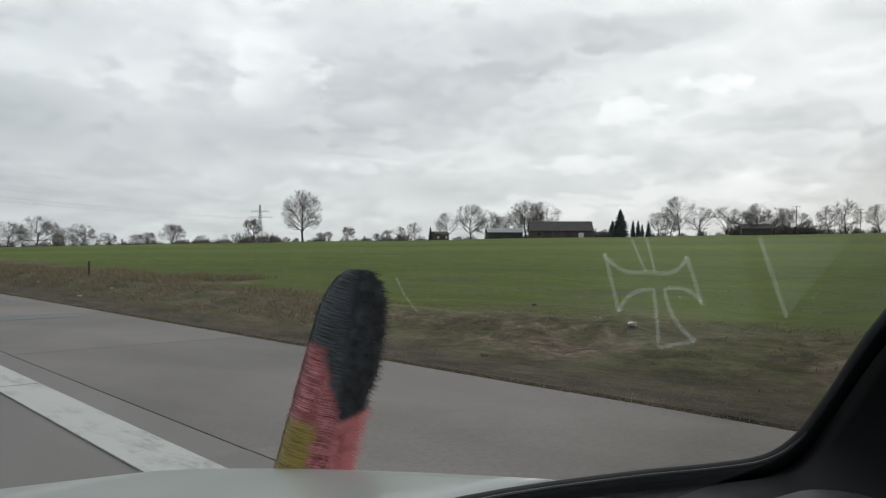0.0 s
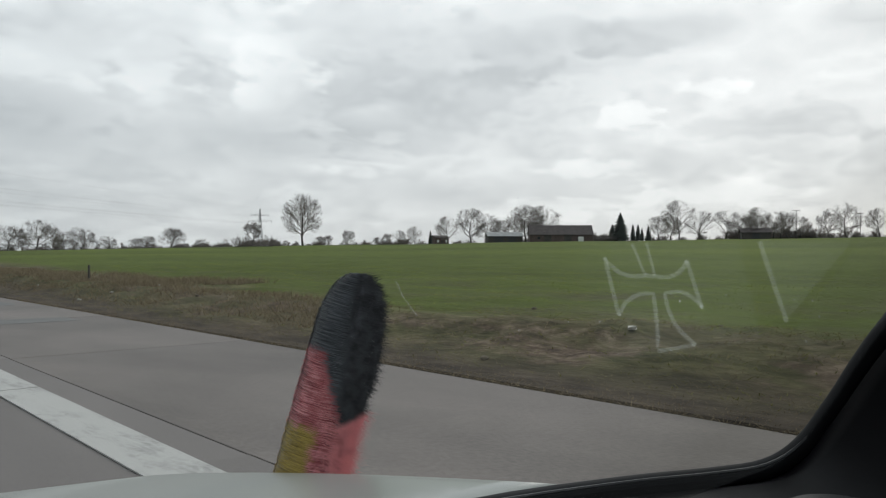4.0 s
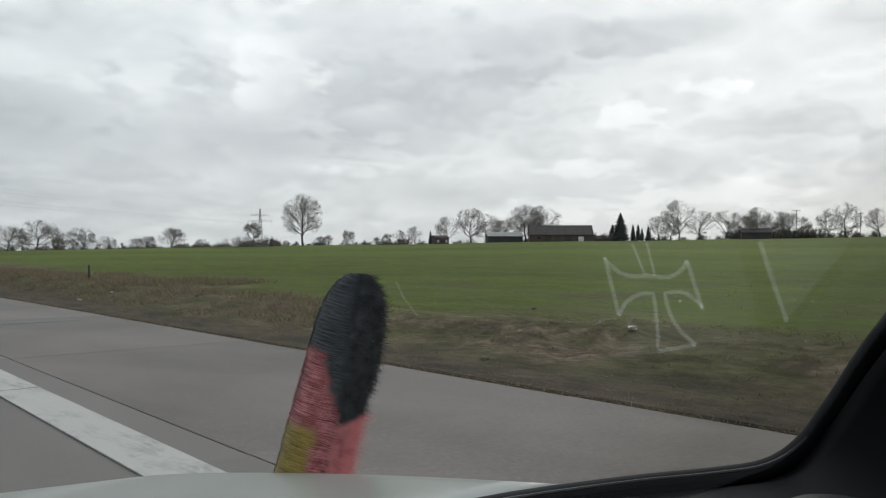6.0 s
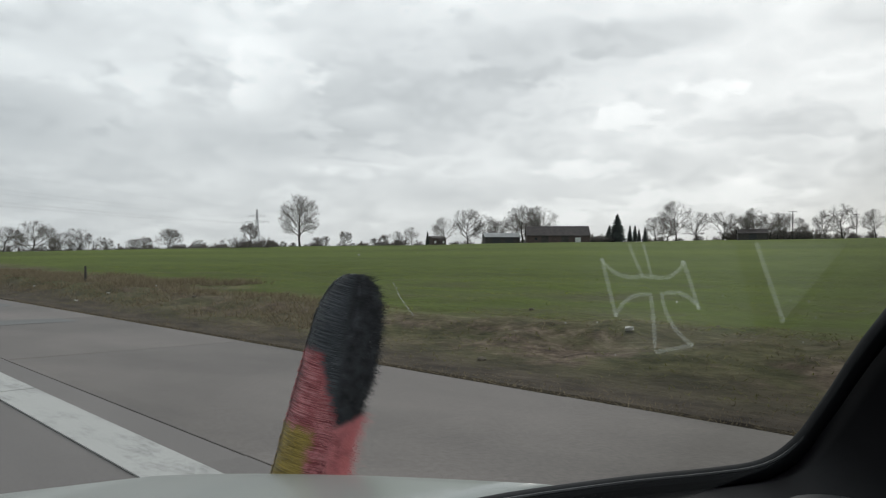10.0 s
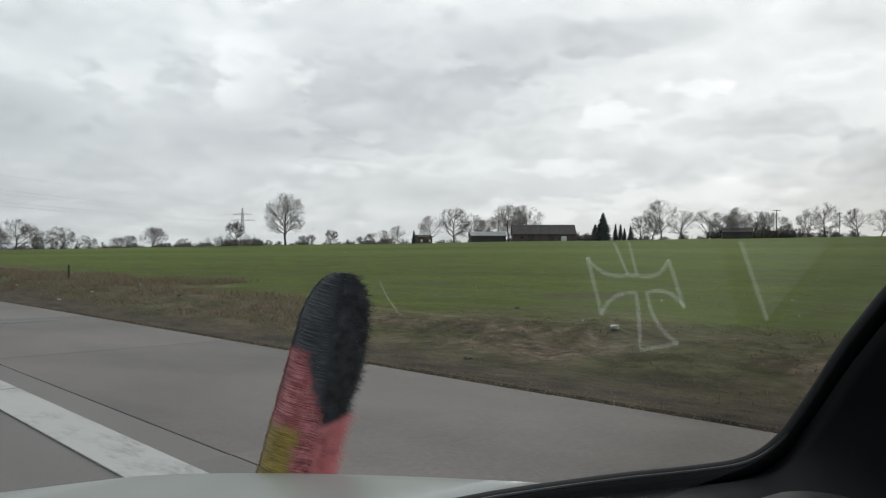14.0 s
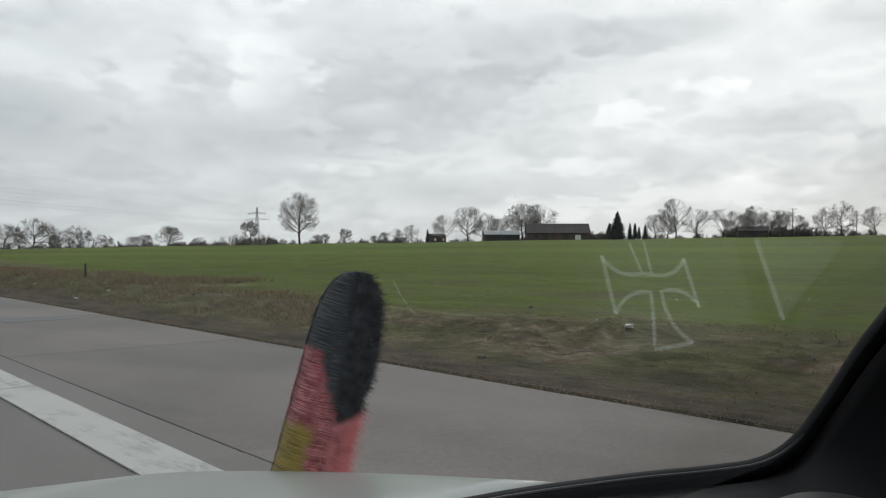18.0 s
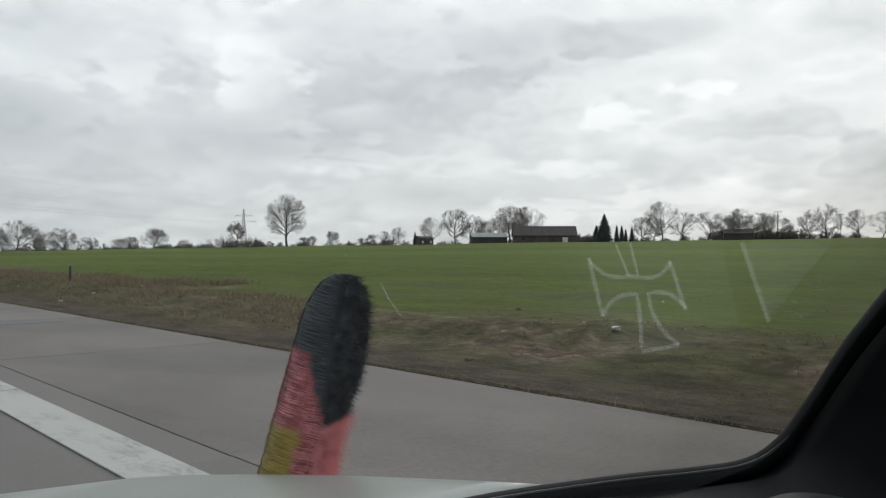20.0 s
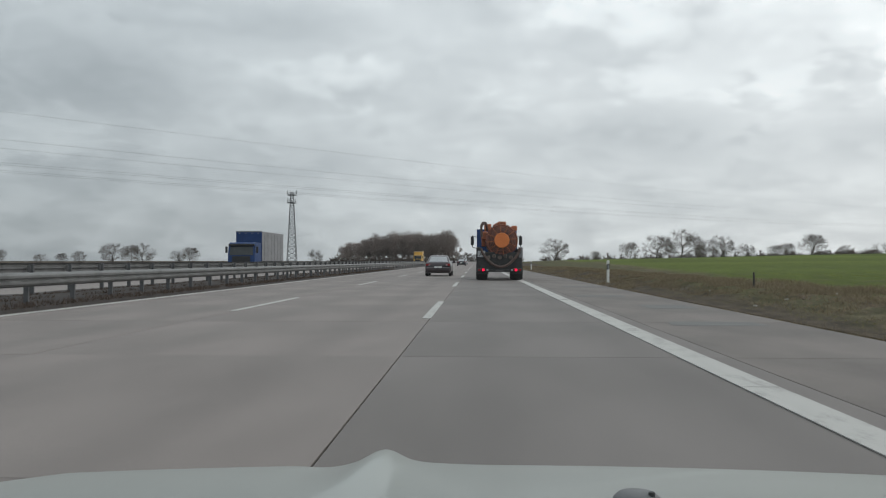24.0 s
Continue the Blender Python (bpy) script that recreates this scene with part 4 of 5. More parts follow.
for i in range(12):
    x, y = 5.0 + rl.random() ** 1.5 * 3.2, rl.uniform(1, 30)
    sh = Shape()
    w = rl.uniform(.02, .05)
    sh.loft([[(w * q * math.cos(k * .785) * rl.uniform(.7, 1.2), w * q * math.sin(k * .785) * rl.uniform(.7, 1.2), z * w * .7) for k in range(8)] for q, z in ((.9, -.4), (1, .2), (.75, .6), (.3, .85))])
    o = part("soil_clod", sh, DIRT)
    tagged(o, "clod of dark turned-up soil on the verge", "clod", "clods of soil")
    o.matrix_basis = pose(x, y, slope(x, y) + .01, 0, 0, rl.uniform(0, 360))

# ---- road ----
BED = part("road_bed", Shape().box((-2.9, 500, -.13), (14.9, 1300, .18)), JOINT)
tagged(BED, "dark joint bed under the concrete motorway slabs", "road", kind="structure")
far_side = part("oncoming_road", Shape().box((-20.6, 500, -.07), (12.4, 1300, .1)), CONCRETE)
tagged(far_side, "grey concrete carriageway beyond the guard rails", "road", kind="structure")
median = part("median_strip", Shape().grid(lambda x, y: (x, y, -.02 + (.1 + .2 * math.exp(-((x + 11.2) / .5) ** 2)) * min(1, (-10.08 - x) / .15) + .04 * noise.noise(Vector((x * 2, y * .8, 5)))), steps((-14.4, -10.6, 8), (-10.6, -10.1, 4)), steps((-60, 60, 120), (60, 400, 60), (400, 1100, 20))), SOIL, smooth=True)
tagged(median, "dark weedy soil strip between the guard rails", "median", kind="structure")
blades("median_weeds", "dark reddish-brown weeds under the guard rail", WEED, 16000, 8, (-12.0, -10.7), (3, 100), 0.07, 0.012, -0.2, 1.0).location.z = 0.34
blades("median_edge_weeds", "dark brown weeds and dead stalks at the edge of the median", WEED, 14000, 18, (-10.7, -10.14), (3, 90), 0.1, 0.01, -0.3, 0.8).location.z = 0.22


def stripe(name, label, x, w, y0, y1):
    o = part(name, Shape().box((x, (y0 + y1) / 2, 0.008), (w, y1 - y0, .008)), PAINT)
    return tagged(o, label, "road marking", "road markings")


rm = random.Random(12)
y = -58.0
while y < 760:
    n = 14.6 if y > 60 else 4.86
    stripe("edge_line", "worn solid white edge line beside the hard shoulder", 1.56, .32, y, y + n + (.1 if rm.random() < .6 else .0))
    y += n + .12
for k in range(10):
    stripe("inner_edge_line", "thin solid white line beside the guard rail", -9.82, .2, -60 + 80 * k, 19.9 + 80 * k)
for k in range(26):
    stripe("lane_dash", "white broken lane line", -1.71, .16, 14.5 - 36 + 18 * k, 14.5 - 36 + 18 * k + 6)
    stripe("lane_dash", "white broken lane line", -5.9, .16, 16.5 - 36 + 18 * k, 16.5 - 36 + 18 * k + 6)
for k in range(4):
    stripe("oncoming_edge_line", "white line of the oncoming carriageway", -15.0, .2, -60 + 200 * k, 139 + 200 * k)


for x, yy, w, l in ((3.2, 13.5, 1.6, .9), (3.6, 18.5, 1.2, 1.6), (2.9, 24, 1.5, 1.0), (3.5, 33, 1.7, 1.4)):
    sh = Shape()
    n = 14
    rim = [(w / 2 * math.copysign(abs(math.cos(k * 2 * math.pi / n)) ** .35, math.cos(k * 2 * math.pi / n)) * rm.uniform(.9, 1.05), l / 2 * math.copysign(abs(math.sin(k * 2 * math.pi / n)) ** .35, math.sin(k * 2 * math.pi / n)) * rm.uniform(.9, 1.05)) for k in range(n)]
    sh.loft([[(a, b, 0) for a, b in rim], [(a * .995, b * .995, .0025) for a, b in rim]])
    o = part("road_patch", sh, PATCH)
    tagged(o, "dark thin repair patch on the concrete", "road patch", "repair patches").location = (x, yy, .0035)


# ---- guard rails ----
def guard_rail(name, label, x, face, top, y0, y1):
    """A steel beam with a folded face in lengths of four metres, each on posts with spacers."""
    ob = thing(name, label, "guard rail")
    prof = [(0, -.31), (.045, -.28), (.075, -.24), (.075, -.19), (.02, -.155), (.02, -.145), (.075, -.11), (.075, -.06), (.045, -.02), (0, 0)]
    beam = Shape()
    ring = [(face * a, b) for a, b in prof] + [(face * (a - .012), b) for a, b in reversed(prof)]
    beam.loft([[(a, -2.03, b) for a, b in ring], [(a, 2.03, b) for a, b in ring]])
    me = beam.mesh("beam", STEEL)
    pm = Shape().box((-face * .12, 0, -.55), (.11, .06, 1.05), .006).mesh("post", RAILPOST)
    sm = Shape().box((-face * .05, 0, -.155), (.1, .07, .18), .01).mesh("spacer", STEEL)
    bm = Shape().lathe([(.005, 0), (.02, 0), (.016, .02), (.004, .022)], 6, "x", (face * .02, 0, -.15)).mesh("bolt", STEEL)
    yy, i = y0, 0
    while yy < y1:
        o = new("beam", me)
        o.parent, o.location = ob, (x, yy, top)
        for d in ((-1, 1) if yy < 90 else (0,)):
            for nm, q in (("post", pm), ("spacer", sm)) + ((("bolt", bm),) if yy < 40 else ()):
                c = new(nm, q)
                c.parent, c.location = ob, (x, yy + d, top)
        yy += 4.0
    return ob


guard_rail("guard_rail", "galvanised steel guard rail on posts along the median", -10.5, 1, .8, -22, 300)
guard_rail("guard_rail", "taller galvanised steel guard rail of the oncoming side", -12.9, -1, 1.0, -22, 300)
rest = Shape()
for x, z in ((-10.5, .64), (-12.9, .84)):
    rest.box((x, 500, z), (.12, 396, .31), .02)
    for k in range(98):
        rest.box((x, 304 + 4 * k, .25), (.1, .06, z * 2 - .5))
tagged(part("guard_rail_far", rest, STEEL), "distant galvanised guard rails along the median", "guard rail", kind="stuff")


# ---- the car round the camera ----
# car centre and width fitted so that the bonnet fills the view ahead
CX = -0.5
car = thing("car", "pale grey small car seen from its black interior", "car")


def bonnet(x, y):
    """Height of the bonnet: falling forward, crowned, with a raised crest placed to fit the view ahead."""
    v = (y - .5) / 1.0
    z = .682 + .152 * (1 - v) + .03 * v * (1 - v) - .05 * ((x + .68) / 1.25) ** 2 * v
    z += (.022 * math.exp(-((x + .965) / .036) ** 2) + .007 * math.exp(-((x + .955) / .1) ** 2)) * min(1, max(0, (v - .45) / .4)) - .005 * math.exp(-((x + 1.07) / .04) ** 2) * v
    side = max(0, abs(x - CX) - 1.06)
    z -= 6.5 * side * side
    nose = max(0, y - 1.44)
    return z - 9 * nose * nose


hood = Shape().grid(lambda x, y: (x, y, bonnet(x, y)), steps((-1.66, -1.2, 12), (-1.2, -.7, 34), (-.7, -.5, 4), (-.5, .5, 16), (.5, .66, 7)), steps((.5, 1.4, 14), (1.4, 1.6, 8)))
part("bonnet", hood, BONNET, car, "pale grey-green painted bonnet with a raised crest", smooth=True, thick=.012)
nozz = part("washer_nozzle", Shape().lathe([(.03, 0), (.029, .004), (.023, .01), (.012, .013), (.003, .0135)], 16, "z", (-.605, .98, bonnet(-.605, .98) - .001)), GREYVINYL, car, "grey washer nozzle", smooth=True)
part("jet", Shape().lathe([(.004, 0), (.004, .006), (.002, .007)], 8, "z", (-.59, .968, bonnet(-.605, .98) + .008)), BLACK, nozz)

# lower body, bumper, wheels, roof and pillars
for s in (-1, 1):
    x = CX + s * 1.12
    rings = []
    for y, z1, d in ((1.62, .44, -.06), (1.5, .54, -.02), (1.0, .655, 0), (.5, .79, 0), (.2, .86, 0), (-.9, .87, 0), (-1.7, .85, -.02), (-2.3, .75, -.06)):
        rings.append([(x - s * .08 + s * d, y, .28), (x + s * d, y, .34), (x + s * (.015 + d), y, z1 * .7), (x + s * d, y, z1 - .02), (x - s * .05 + s * d, y, z1), (x - s * .08 + s * d, y, z1 - .02)])
    part("side_panel", Shape().loft(rings), BONNET, car, smooth=True)
    part("door_trim", Shape().box((x - s * .05, -.6, .6), (.05, 1.5, .62), .02), DASH, car, "black vinyl door trim")
    for y in (1.0, -1.6):
        w = part("wheel", Shape().lathe([(.16, -.08), (.27, -.085), (.3, -.06), (.3, .06), (.27, .085), (.16, .08)], 24, "x", (x - s * .02, y, .3)), TYRE, car, smooth=True)
        part("rim", Shape().lathe([(.02, -.02), (.14, -.03), (.165, -.07), (.165, .07), (.14, .03), (.02, .02)], 20, "x", (x - s * .02, y, .3)), STEEL, w)
part("bumper", Shape().sweep([(CX - 1.12, 1.5, .42), (CX - .99, 1.64, .42), (CX, 1.7, .42), (CX + .99, 1.64, .42), (CX + 1.12, 1.5, .42)], .09, 10), BLACK, car, smooth=True)
part("floor_pan", Shape().box((CX, -.35, .3), (1.98, 3.7, .06), .02), BLACK, car)
part("rear_panel", Shape().box((CX, -2.3, .55), (1.98, .06, .5), .02), BONNET, car)
part("bulkhead", Shape().box((CX, .46, .56), (1.94, .04, .46), .01), BLACK, car)

# frame of the windscreen: base bowed forward, corners rounded, pillars leaning back
def bent(pts, n):
    """More points along a smooth curve through the given ones."""
    p = [Vector(q) for q in pts]
    out = []
    for i in range(len(p) - 1):
        a, b, c, d = p[max(i - 1, 0)], p[i], p[i + 1], p[min(i + 2, len(p) - 1)]
        for k in range(n):
            t = k / n
            out.append(tuple(b + (c - a) * (t / 2) + (a * 2 - b * 5 + c * 4 - d) * (t * t / 2) + (b * 3 - a - c * 3 + d) * (t ** 3 / 2)))
    return out + [tuple(p[-1])]


def mirrored(pts):
    return [(2 * CX - x, y, z) for x, y, z in reversed(pts)]


right = [(.06, .505, .828), (.25, .487, .84), (.415, .447, .853), (.53, .385, .863), (.59, .343, .868), (.622, .312, .876), (.634, .288, .897), (.629, .26, .936), (.603, .205, 1.01), (.555, .07, 1.16), (.5, -.06, 1.31), (.46, -.12, 1.37)]
loop = mirrored(right) + right
loop = bent(loop, 4)
part("windscreen_seal", Shape().sweep(loop, .0085, 12), RUBBER, car, "glossy black rubber windscreen seal", smooth=True)
# paler grey bead set towards the eye, standing in for the seal's highlight
outer = [tuple(Vector(p) + (Vector((CX + .4, -.1, 1.05)) - Vector(p)).normalized() * .008 + Vector((0, .001, .0035))) for p in loop]
part("seal_bead", Shape().sweep(outer, .0014, 6), SEAL_HIGHLIGHT, car, "thin grey highlight line along the windscreen seal", smooth=True)
def ridge_at(p):
    x, y, z = p
    side, e = (1 if x > CX else -1), min(1, max(0, (z - .865) / .09))
    return (x + side * .016 * e, y - .024 - .012 * e, z - .014 * (1 - e) - .003)


part("trim_ridge", Shape().sweep([ridge_at(p) for p in loop], .008, 10), GLOSSTRIM, car, "glossy black edge of the pillar trim", smooth=True)
# trim behind the seal
def behind(p, k):
    x, y, z = p
    s = 1 if x > CX else -1
    low = max(0, min(1, (1.0 - z) / .12))
    e = min(1, abs(x - CX) / 1.09) ** 6
    return (x - s * e * .012 * k, y - (.04 + .13 * (1 - e)) * k - .02 * k, z - (.002 + .03 * low * (1 - .5 * e)) * k)


trim = Shape().grid(lambda i, k: behind(loop[i], k) if k else tuple(c + d for c, d in zip(loop[i], (0, 0, -.012))), range(len(loop)), [0, .35, .8, 1.4, 2.2, 3.2])
part("pillar_trim", trim, TRIM, car, "black vinyl pillar and dashboard trim", smooth=True, thick=.004)
dash = Shape().loft([[(CX - 1.04, y, z), (CX + 1.04, y, z), (CX + 1.04, y, .5), (CX - 1.04, y, .5)] for y, z in ((.44, .79), (.30, .785), (.14, .765), (.07, .70))])
part("dashboard", dash, DASH, car, "black vinyl dashboard")
part("dash_pad", Shape().lathe([(.001, .028), (.03, .026), (.05, .016), (.06, 0), (.06, -.05)], 24, "z", (.525, .215, .862)), DARKVINYL, car, "grey moulded dashboard pad", smooth=True)
roof = Shape().grid(lambda x, y: (x, y, 1.41 - .05 * ((x - CX) / .9) ** 4 - .04 * max(0, (-1.4 - y)) ** 2), steps((CX - .91, CX + .91, 12)), steps((-.12, -2.0, 12)))
part("roof", roof, BONNET, car, smooth=True, thick=.03)
for s in (-1, 1):
    part("rear_pillar", Shape().sweep([(CX + s * .98, -2.25, .84), (CX + s * .9, -1.95, 1.36)], [.09, .05], 8), BONNET, car)
    part("centre_pillar", Shape().sweep([(CX + s * 1.01, -.95, .84), (CX + s * .91, -.9, 1.37)], [.045, .035], 8), BLACK, car)
for x in (CX - .4, CX + .4):
    part("seat", Shape().loft([[(x - .23, -.75 + a, b), (x + .23, -.75 + a, b), (x + .23, -.9 + a, b), (x - .23, -.9 + a, b)] for a, b in ((.1, .35), (.06, .6), (0, .9), (-.06, 1.05))]), DASH, car)


# windscreen glass, with pale films for reflections, a scratch and specks
def glass_at(px, py, off=0.0):
    """The place on the flat glass along a sight line of the resting side view."""
    a = radians(SIDE)
    f, r = Vector((-math.sin(a), math.cos(a), 0)), Vector((math.cos(a), math.sin(a), 0))
    d = f + r * ((px - 784) / 1408) + Vector((0, 0, 1)) * ((445 - py) / 1408)
    o, n = Vector((.06, .505, .828)), GLASS_N
    e = Vector(EYE)
    return e + d * ((o - e).dot(n) / d.dot(n) * (1 - off))


corner_v, top_v = Vector((.60, .30, .90)) - Vector((.06, .505, .828)), Vector((.46, -.12, 1.37)) - Vector((.06, .505, .828))
GLASS_N = corner_v.cross(top_v).normalized()


pane = Shape()
half = (len(loop) + 1) // 2
lo = [Vector(p) for p in loop]
pairs = [(lo[i], lo[-1 - i]) for i in range(half)]
pane.grid(lambda i, k: tuple(pairs[i][0].lerp(pairs[i][1], k)), range(half), [q / 12 for q in range(13)])
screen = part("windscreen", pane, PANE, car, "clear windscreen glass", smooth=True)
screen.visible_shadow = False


def ribbon(pts, w, closed=True):
    """A flat outline on the glass, for an imitated reflection or a scratch."""
    sh = Shape()
    n = len(pts)
    out = []
    for i, p in enumerate(pts):
        a, b = Vector(pts[i - 1] if closed or i else p), Vector(pts[(i + 1) % n] if closed or i < n - 1 else p)
        d = (b - a).normalized()
        nn = Vector((-d.y, d.x))
        out += [Vector(p) + nn * w / 2, Vector(p) - nn * w / 2]
    vs = [tuple(glass_at(q.x, q.y, .02)) for q in out]
    m = n if closed else n - 1
    sh.add(vs, [(2 * i, 2 * i + 1, (2 * i + 3) % (2 * n), (2 * i + 2) % (2 * n)) for i in range(m)])
    return sh


def arc(a, b, bow, n=6):
    a, b = Vector(a), Vector(b)
    d = b - a
    nn = Vector((-d.y, d.x)).normalized()
    return [tuple(a + d * (i / n) + nn * bow * 4 * (i / n) * (1 - i / n)) for i in range(n)]


# reflected cross and streak drawn as flat outlines on the glass
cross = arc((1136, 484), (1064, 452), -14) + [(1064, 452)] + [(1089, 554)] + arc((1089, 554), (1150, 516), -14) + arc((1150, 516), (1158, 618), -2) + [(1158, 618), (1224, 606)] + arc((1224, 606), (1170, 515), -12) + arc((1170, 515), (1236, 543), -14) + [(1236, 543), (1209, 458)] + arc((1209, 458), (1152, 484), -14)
for name, sh, mt, lb in (("cross_sticker", ribbon(cross, 7.5), PALE_REFLECTION, "pale outlined cross reflected in the glass"),
                         ("cross_arm", ribbon([(1112, 428), (1136, 484)], 5, False), PALE_REFLECTION, ""),
                         ("cross_arm", ribbon([(1138, 426), (1152, 484)], 5, False), PALE_REFLECTION, ""),
                         ("pale_streak", ribbon([(1337, 424), (1385, 566)], 8, False), PALE_REFLECTION, ""),
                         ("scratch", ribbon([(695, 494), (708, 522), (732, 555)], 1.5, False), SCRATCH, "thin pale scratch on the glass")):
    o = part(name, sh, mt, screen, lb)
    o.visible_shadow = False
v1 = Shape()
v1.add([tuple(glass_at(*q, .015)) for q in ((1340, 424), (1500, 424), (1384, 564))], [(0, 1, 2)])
o = part("pale_film", v1, WEDGE_REFLECTION, screen, "pale wedge-shaped reflection in the glass")
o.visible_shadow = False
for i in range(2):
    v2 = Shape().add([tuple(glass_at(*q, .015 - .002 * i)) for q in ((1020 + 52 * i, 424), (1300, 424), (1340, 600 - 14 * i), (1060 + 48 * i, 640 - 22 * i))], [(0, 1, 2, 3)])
    o = part("thin_film", v2, THIN_REFLECTION, screen)
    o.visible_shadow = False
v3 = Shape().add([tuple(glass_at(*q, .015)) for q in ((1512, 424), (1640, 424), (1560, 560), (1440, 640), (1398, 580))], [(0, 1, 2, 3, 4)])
o = part("thin_film", v3, THIN_REFLECTION, screen)
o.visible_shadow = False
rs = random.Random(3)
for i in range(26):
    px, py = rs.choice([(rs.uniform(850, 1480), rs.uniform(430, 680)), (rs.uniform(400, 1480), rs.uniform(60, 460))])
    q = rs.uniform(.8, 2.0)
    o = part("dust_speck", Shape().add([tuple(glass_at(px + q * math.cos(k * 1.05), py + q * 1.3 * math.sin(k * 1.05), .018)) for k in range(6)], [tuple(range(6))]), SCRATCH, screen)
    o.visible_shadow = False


# ---- furry cover on the wing mirror ----
def fur_material(name):
    """Plush in three bands, dark above, red, and gold below on the windward side, combed sideways."""
    m = bpy.data.materials.new(name)
    m.use_nodes = True
    t = m.node_tree
    p = t.nodes["Principled BSDF"]
    c = t.nodes.new("ShaderNodeTexCoord")
    s = t.nodes.new("ShaderNodeSeparateXYZ")
    t.links.new(c.outputs["Object"], s.inputs[0])
    mp = node(t, "ShaderNodeMapping", Scale=(26, 26, 900))
    t.links.new(c.outputs["Object"], mp.inputs[0])
    comb = node(t, "ShaderNodeTexNoise", Scale=1.0, Detail=3.0)
    t.links.new(mp.outputs[0], comb.inputs["Vector"])
    soft = node(t, "ShaderNodeTexNoise", Scale=60.0, Detail=3.0)
    t.links.new(c.outputs["Object"], soft.inputs["Vector"])
    wob = math_node(t, "ADD", math_node(t, "MULTIPLY", math_node(t, "SUBTRACT", comb.outputs[0], .5), .03), math_node(t, "MULTIPLY", math_node(t, "SUBTRACT", soft.outputs[0], .5), .02))
    z = math_node(t, "ADD", s.outputs[2], wob)
    x = math_node(t, "ADD", s.outputs[0], wob)
    # the dark band hangs lower on the lee side
    top = math_node(t, "MULTIPLY", math_node(t, "SUBTRACT", z, .207), 110.0, True)
    wedge = math_node(t, "MULTIPLY", math_node(t, "ADD", x, math_node(t, "SUBTRACT", math_node(t, "MULTIPLY", z, .5), .084)), 90.0, True)
    hem = math_node(t, "MULTIPLY", math_node(t, "SUBTRACT", math_node(t, "SUBTRACT", z, .11), math_node(t, "MULTIPLY", math_node(t, "SUBTRACT", x, .03), .6)), 110.0, True)
    dark = math_node(t, "MAXIMUM", top, math_node(t, "MULTIPLY", wedge, hem))
    gold = math_node(t, "MULTIPLY", math_node(t, "MULTIPLY", math_node(t, "SUBTRACT", .105, z), 110.0, True), math_node(t, "MULTIPLY", math_node(t, "SUBTRACT", .008, x), 90.0, True))
    red = ramp(t, math_node(t, "ADD", math_node(t, "MULTIPLY", comb.outputs[0], .75), math_node(t, "MULTIPLY", soft.outputs[0], .25)), [(.36, (.24, .05, .055)), (.48, (.58, .16, .17)), (.62, (.86, .4, .41))])
    # pink highlight of the fur mixed into the red on the lee side
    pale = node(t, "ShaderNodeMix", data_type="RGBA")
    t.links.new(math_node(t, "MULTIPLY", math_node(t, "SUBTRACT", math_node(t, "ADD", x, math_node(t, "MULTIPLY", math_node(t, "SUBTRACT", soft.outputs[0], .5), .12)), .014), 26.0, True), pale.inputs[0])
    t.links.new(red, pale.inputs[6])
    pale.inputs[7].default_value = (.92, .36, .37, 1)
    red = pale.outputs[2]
    gcol = ramp(t, comb.outputs[0], [(.3, (.22, .15, .03)), (.62, (.62, .45, .11))])
    # light painted into the dark band: lit grey combed half, blacker lee half
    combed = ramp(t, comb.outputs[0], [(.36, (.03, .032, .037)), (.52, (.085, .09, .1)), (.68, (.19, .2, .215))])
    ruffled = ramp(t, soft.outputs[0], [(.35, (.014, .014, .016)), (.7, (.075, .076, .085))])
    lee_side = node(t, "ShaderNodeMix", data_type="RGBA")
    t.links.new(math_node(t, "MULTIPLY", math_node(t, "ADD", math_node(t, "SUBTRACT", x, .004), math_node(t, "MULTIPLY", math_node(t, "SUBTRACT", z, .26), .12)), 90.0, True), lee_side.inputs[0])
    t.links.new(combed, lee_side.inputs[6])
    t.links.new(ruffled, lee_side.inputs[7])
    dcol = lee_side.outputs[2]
    m1 = node(t, "ShaderNodeMix", data_type="RGBA")
    t.links.new(gold, m1.inputs[0])
    t.links.new(red, m1.inputs[6])
    t.links.new(gcol, m1.inputs[7])
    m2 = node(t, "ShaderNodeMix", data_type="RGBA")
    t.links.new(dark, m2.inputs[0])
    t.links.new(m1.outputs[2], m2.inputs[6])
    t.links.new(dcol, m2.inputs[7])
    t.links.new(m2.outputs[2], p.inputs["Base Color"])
    p.inputs["Roughness"].default_value = .9
    p.inputs["Sheen Weight"].default_value = .5
    p.inputs["Sheen Roughness"].default_value = .4
    p.inputs["Specular IOR Level"].default_value = .1
    b = node(t, "ShaderNodeBump", Strength=.5, Distance=.004)
    t.links.new(comb.outputs[0], b.inputs["Height"])
    t.links.new(b.outputs[0], p.inputs["Normal"])
    return m


FUR = fur_material("plush_fur")
HGT = .331
sock = tagged(new("mirror_cover"), "furry black, red and gold striped cover on the wing mirror", "mirror cover")
sock.matrix_basis = pose(.617, 1.0225, .70, 0, 15.0, SIDE)


